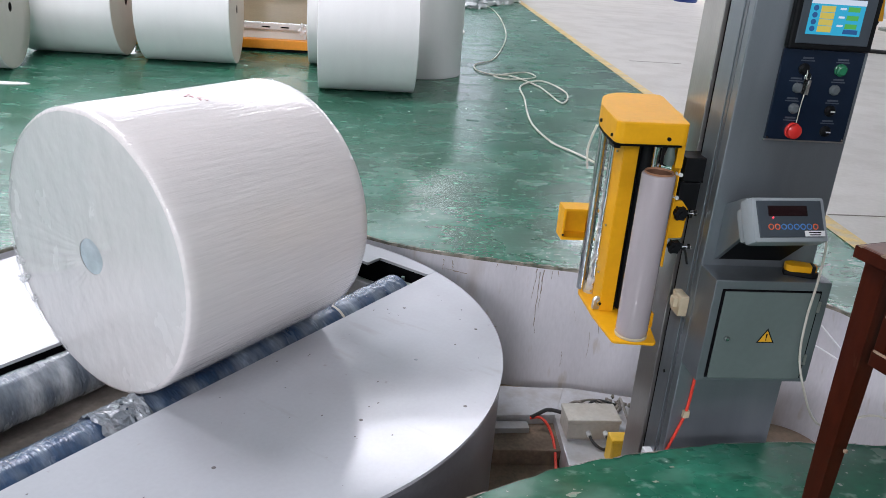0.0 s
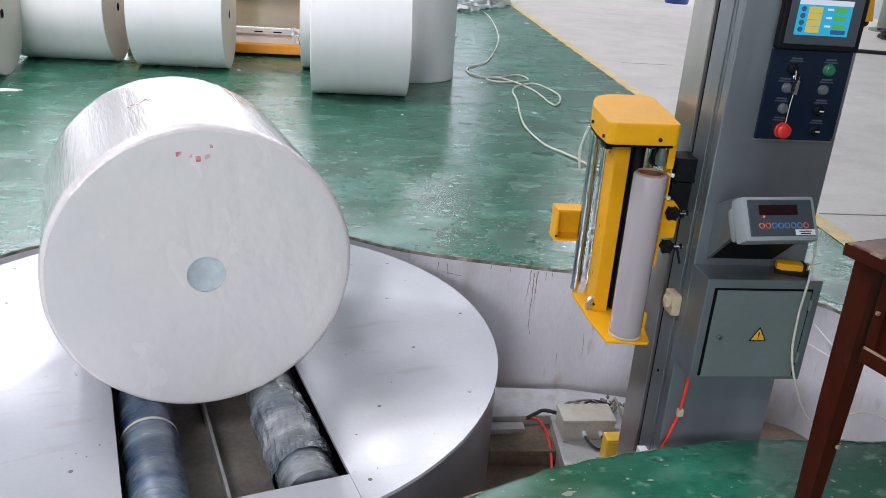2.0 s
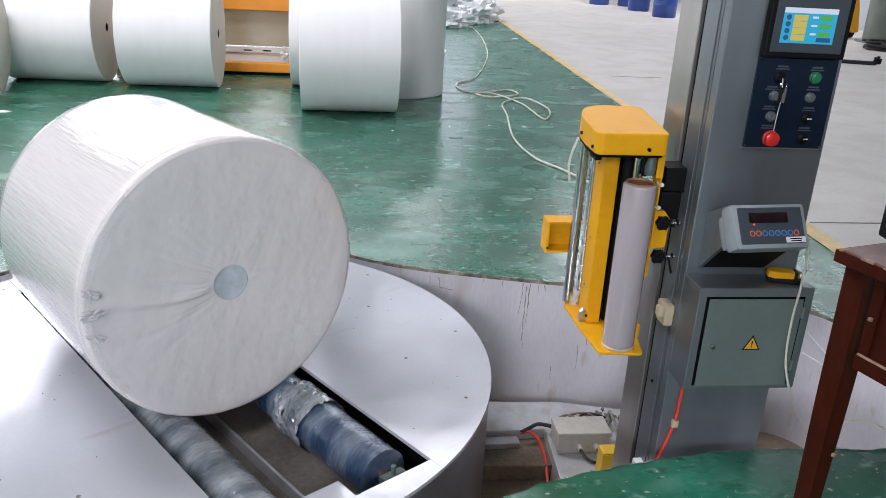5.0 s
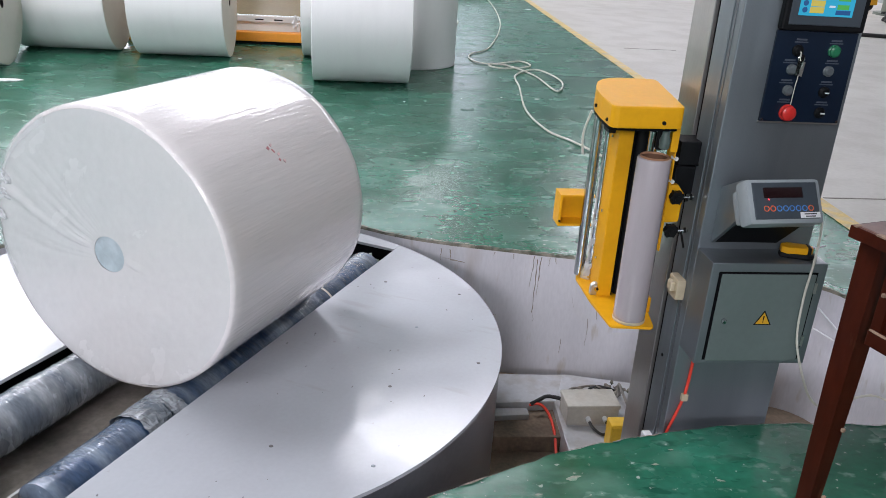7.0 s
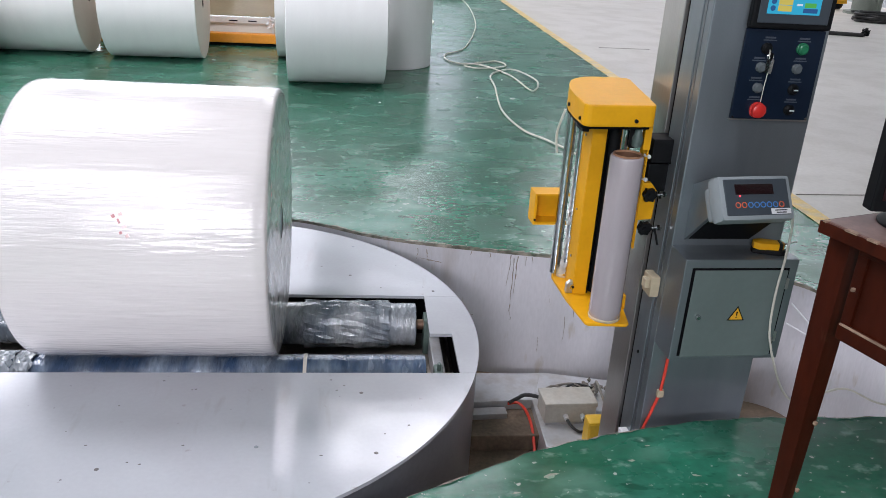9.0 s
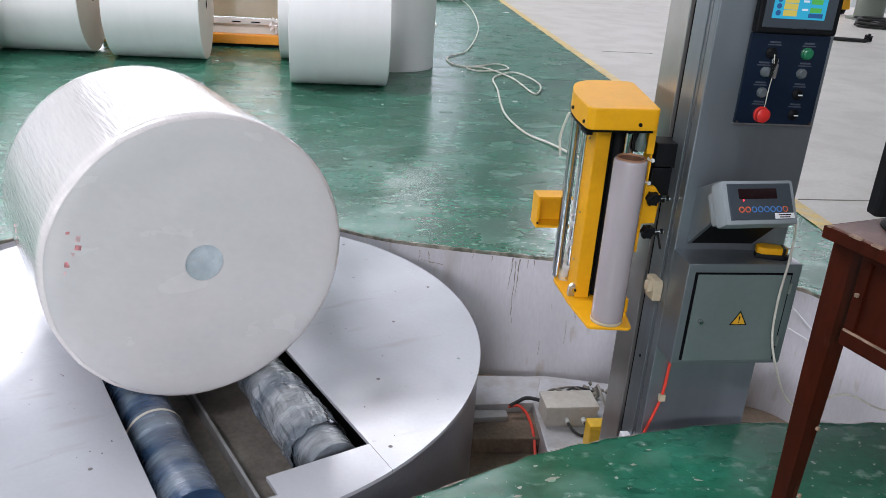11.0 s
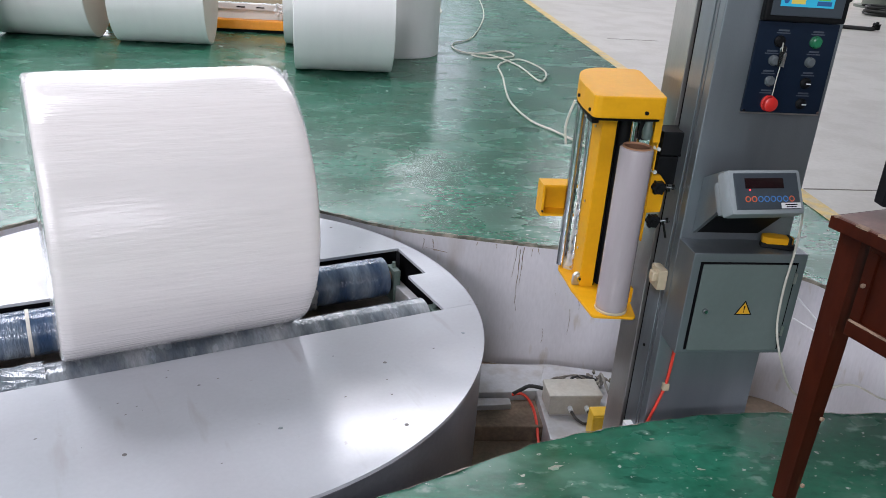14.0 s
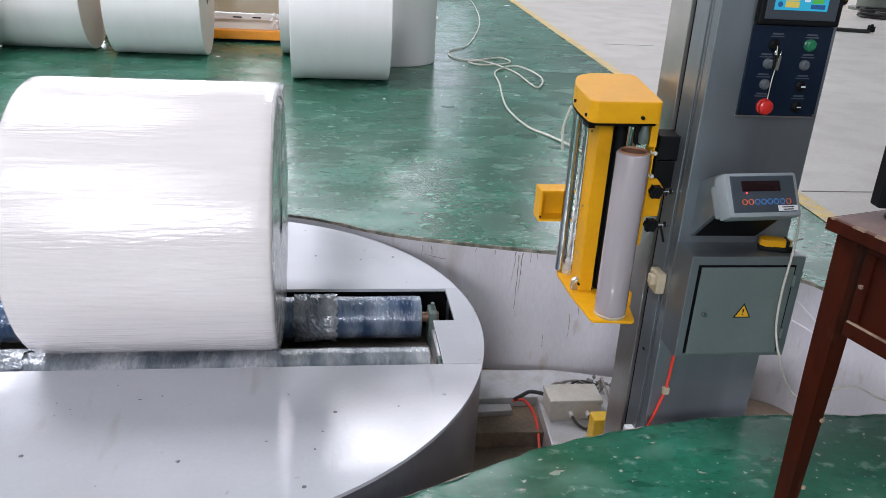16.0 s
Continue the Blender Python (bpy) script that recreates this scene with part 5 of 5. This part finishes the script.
spots = [(1.546, 6.58, 0.045), (1.62, 7.4, 0.02), (1.42, 6.75, 0.02), (1.8, 5.9, 0.018), (1.78, 5.6, 0.02), (1.25, 6.6, 0.02), (0.42, 6.3, 0.025), (0.9, 6.5, 0.015), (1.3, 7.9, 0.02), (-1.05, 7.95, 0.05), (2.9, 13.6, 0.12), (-2.55, 6.4, 0.02)]
for k, (x, y, s) in enumerate(spots):
    out = [(s * lit.uniform(0.35, 0.6) * math.cos(j * 1.05), s * lit.uniform(0.25, 0.5) * math.sin(j * 1.05)) for j in range(6)]
    ob = part("paper_scrap", prism(out, 0.0, 0.004), M_SCRAP)
    ob.matrix_basis = pose(x, y, 0.0006, 0, 0, 37 * k)
    tagged(ob, "small torn scrap of white paper on the floor", "paper scrap", group="litter")
ob = part("paper_scrap", prism([(-0.15, -0.05), (0.0, -0.055), (0.14, -0.03), (0.17, 0.01), (0.10, 0.045), (0.0, 0.04), (-0.12, 0.055)], 0.0, 0.006), M_SCRAP)
ob.matrix_basis = pose(-2.70, 6.60, 0.0006)
tagged(ob, "torn sheet of white paper on the floor", "paper scrap", group="litter")

wet_rng = random.Random(14)
for x, y, w in ((1.33, 5.28, 0.10), (1.50, 5.0, 0.07), (1.62, 4.75, 0.05), (-0.9, 6.9, 0.16), (0.9, 6.1, 0.06), (1.9, 6.3, 0.07)):
    out = [(w * wet_rng.uniform(0.6, 1.2) * math.cos(j * 0.6283), 0.6 * w * wet_rng.uniform(0.6, 1.2) * math.sin(j * 0.6283)) for j in range(10)]
    ob = part("floor_stain", prism([(p.x, p.y) for p in spline([(u, v, 0) for u, v in out], 3, closed=True)], 0.0, 0.0006), M_WET)
    ob.matrix_basis = pose(x, y, 0.0008)
    tagged(ob, "dark damp patch on the green floor", "stain", kind="structure")

worn_rng = random.Random(23)
for x, y, w in ((0.605, 1.722, 0.026), (0.66, 1.60, 0.012), (0.86, 1.775, 0.012), (1.02, 1.70, 0.010), (0.50, 1.66, 0.010), (0.93, 1.84, 0.009)):
    out = [(w * worn_rng.uniform(0.5, 1.3) * math.cos(j * 0.6283), 0.42 * w * worn_rng.uniform(0.5, 1.3) * math.sin(j * 0.6283)) for j in range(10)]
    ob = part("worn_patch", prism(out, 0.0, 0.0006), M_WORNFLOOR)
    ob.matrix_basis = pose(x, y, 0.0008, 0, 0, worn_rng.uniform(-30, 30))
    tagged(ob, "pale patch where the green paint has worn away", "worn patch", kind="structure")

# far side: barrels, post, truck, cable heap
def barrel(x, y):
    ob = empty("barrel", pose(x, y, 0), "blue plastic barrel by the walkway", "barrel", group="blue barrels")
    part("barrel_body", lathe([(0, 0), (0.27, 0), (0.29, 0.03), (0.29, 0.28), (0.30, 0.30), (0.29, 0.32), (0.29, 0.58), (0.30, 0.60), (0.29, 0.62), (0.28, 0.86), (0.25, 0.9), (0, 0.9)], 36), M_BLUE, ob, smooth=True)
    part("barrel_lid", lathe([(0, 0.915), (0.24, 0.912), (0.255, 0.89)], 36), M_BLACK, ob, smooth=True)


for x, y in ((8.05, 20.2), (8.1, 22.2), (8.4, 24.0), (7.6, 24.2)):
    barrel(x, y)
post = empty("steel_post", pose(10.9, 15.8, 0), "grey-green round steel post by the wall", "post")
part("shaft", rod((0, 0, 0), (0, 0, ROOF), 0.28, 32), M_POST, post, smooth=True)
part("foot_flange", rod((0, 0, 0), (0, 0, 0.05), 0.42, 32), M_POST, post)
truck = empty("pallet_truck", pose(10.6, 16.6, 0, 0, 0, 20), "yellow hand pallet truck parked by the wall", "pallet truck")
part("pump_body", prism([(-0.35, 0.0), (0.35, 0.0), (0.22, 0.55), (0.05, 0.9), (-0.05, 0.9)], -0.15, 0.15, 0.02, m=Matrix.Translation((0, 0, 0.12)) @ pose(0, 0, 0, 90, 0, 0)), M_YELLOW, truck)
part("handle", rod((0, 0, 0.9), (0.15, 0.1, 1.5), 0.03, 12), M_BLACK, truck)
for x in (-0.25, 0.25):
    part("wheel", rod((x - 0.04, 0, 0.1), (x + 0.04, 0, 0.1), 0.1, 20), M_BLACK, truck)
    part("fork", box(x - 0.09, x + 0.09, 0.1, 1.2, 0.07, 0.13, 0.01), M_YELLOW, truck)
heap = empty("cable_heap", pose(10.1, 14.3, 0), "heap of tangled dark cable on the concrete", "cable")
hr = random.Random(9)
for k in range(5):
    a0 = hr.uniform(0, 6)
    part("coil", cord([(0.45 * math.cos(a0 + j) * hr.uniform(0.6, 1.2), 0.35 * math.sin(a0 + j) * hr.uniform(0.6, 1.2), 0.03 + 0.03 * k) for j in range(8)], 0.025, 6, 6), M_BLACKCORD, heap, smooth=True)
bar = part("steel_bar", cord([(6.6, 12.5, 0.03), (7.4, 12.15, 0.03), (8.28, 11.9, 0.03)], 0.03, 4, 8), M_BLACKCORD, None, smooth=True)
tagged(bar, "dark steel bar lying on the concrete", "bar")
knob = part("bar_knob", crumple((0.09, 0.09, 0.09), 3), M_BLACK, bar)
knob.matrix_basis = pose(8.3, 11.9, 0.07)

# ---------------------------------------------------------------- movement
SLIDE = [(0.0, -0.021), (1.0, -0.018), (2.0, -0.008), (3.0, 0.0), (4.2, 0.004), (6.5, -0.008), (9.0, -0.012), (11.5, 0.0), (16.0, 0.0)]
SPIN = [(0.0, 86), (1.5, 92), (3.0, 99.5), (4.2, 107), (6.5, 124), (9.0, 149), (11.5, 170), (13.0, 186), (14.5, 197), (15.0, 199), (16.0, 199)]
TURN = [(0.0, 49.7), (0.5, 19.4), (1.0, -11.4), (1.5, -41.2), (2.0, -72.6), (2.5, -103.0), (3.0, -134.6), (3.5, -165.0), (4.0, -194.8), (4.2, -206.5), (4.6, -222.0),
        (5.0, -235.0), (5.5, -250.6), (6.0, -266.3), (6.5, -282.2), (7.0, -299.0), (7.5, -315.5), (8.0, -331.8), (8.5, -347.2), (9.0, -362.4), (9.5, -377.8), (10.0, -393.3),
        (10.5, -408.8), (11.0, -424.4), (11.5, -440.0), (12.0, -456.3), (12.5, -472.3), (13.0, -488.3), (13.5, -503.8), (14.0, -519.0), (14.5, -533.6), (14.8, -539.0), (15.0, -540.1), (15.5, -540.1), (16.0, -540.1)]


def between(rows, t):
    return float(np.interp(t, [r[0] for r in rows], [r[1] for r in rows]))


def motions():
    walk(table, [(t, pose(TX, TY, 0, 0, 0, a)) for t, a in TURN])
    walk(roll, [(t, pose(TX, TY, ZC, 0, 0, a) @ pose(between(SLIDE, t), 0, 0, between(SPIN, t), 0, 0)) for t, a in TURN])
    gear = -ROLL_R / ROLLER_R
    for ob, y in ((roller_front, -ROLLER_Y - 0.008), (roller_rear, ROLLER_Y + 0.008)):
        walk(ob, [(t, pose(0, y, ROLLER_Z, gear * between(SPIN, t), 0, 0)) for t in np.arange(0.0, 16.01, 0.5)])


motions()
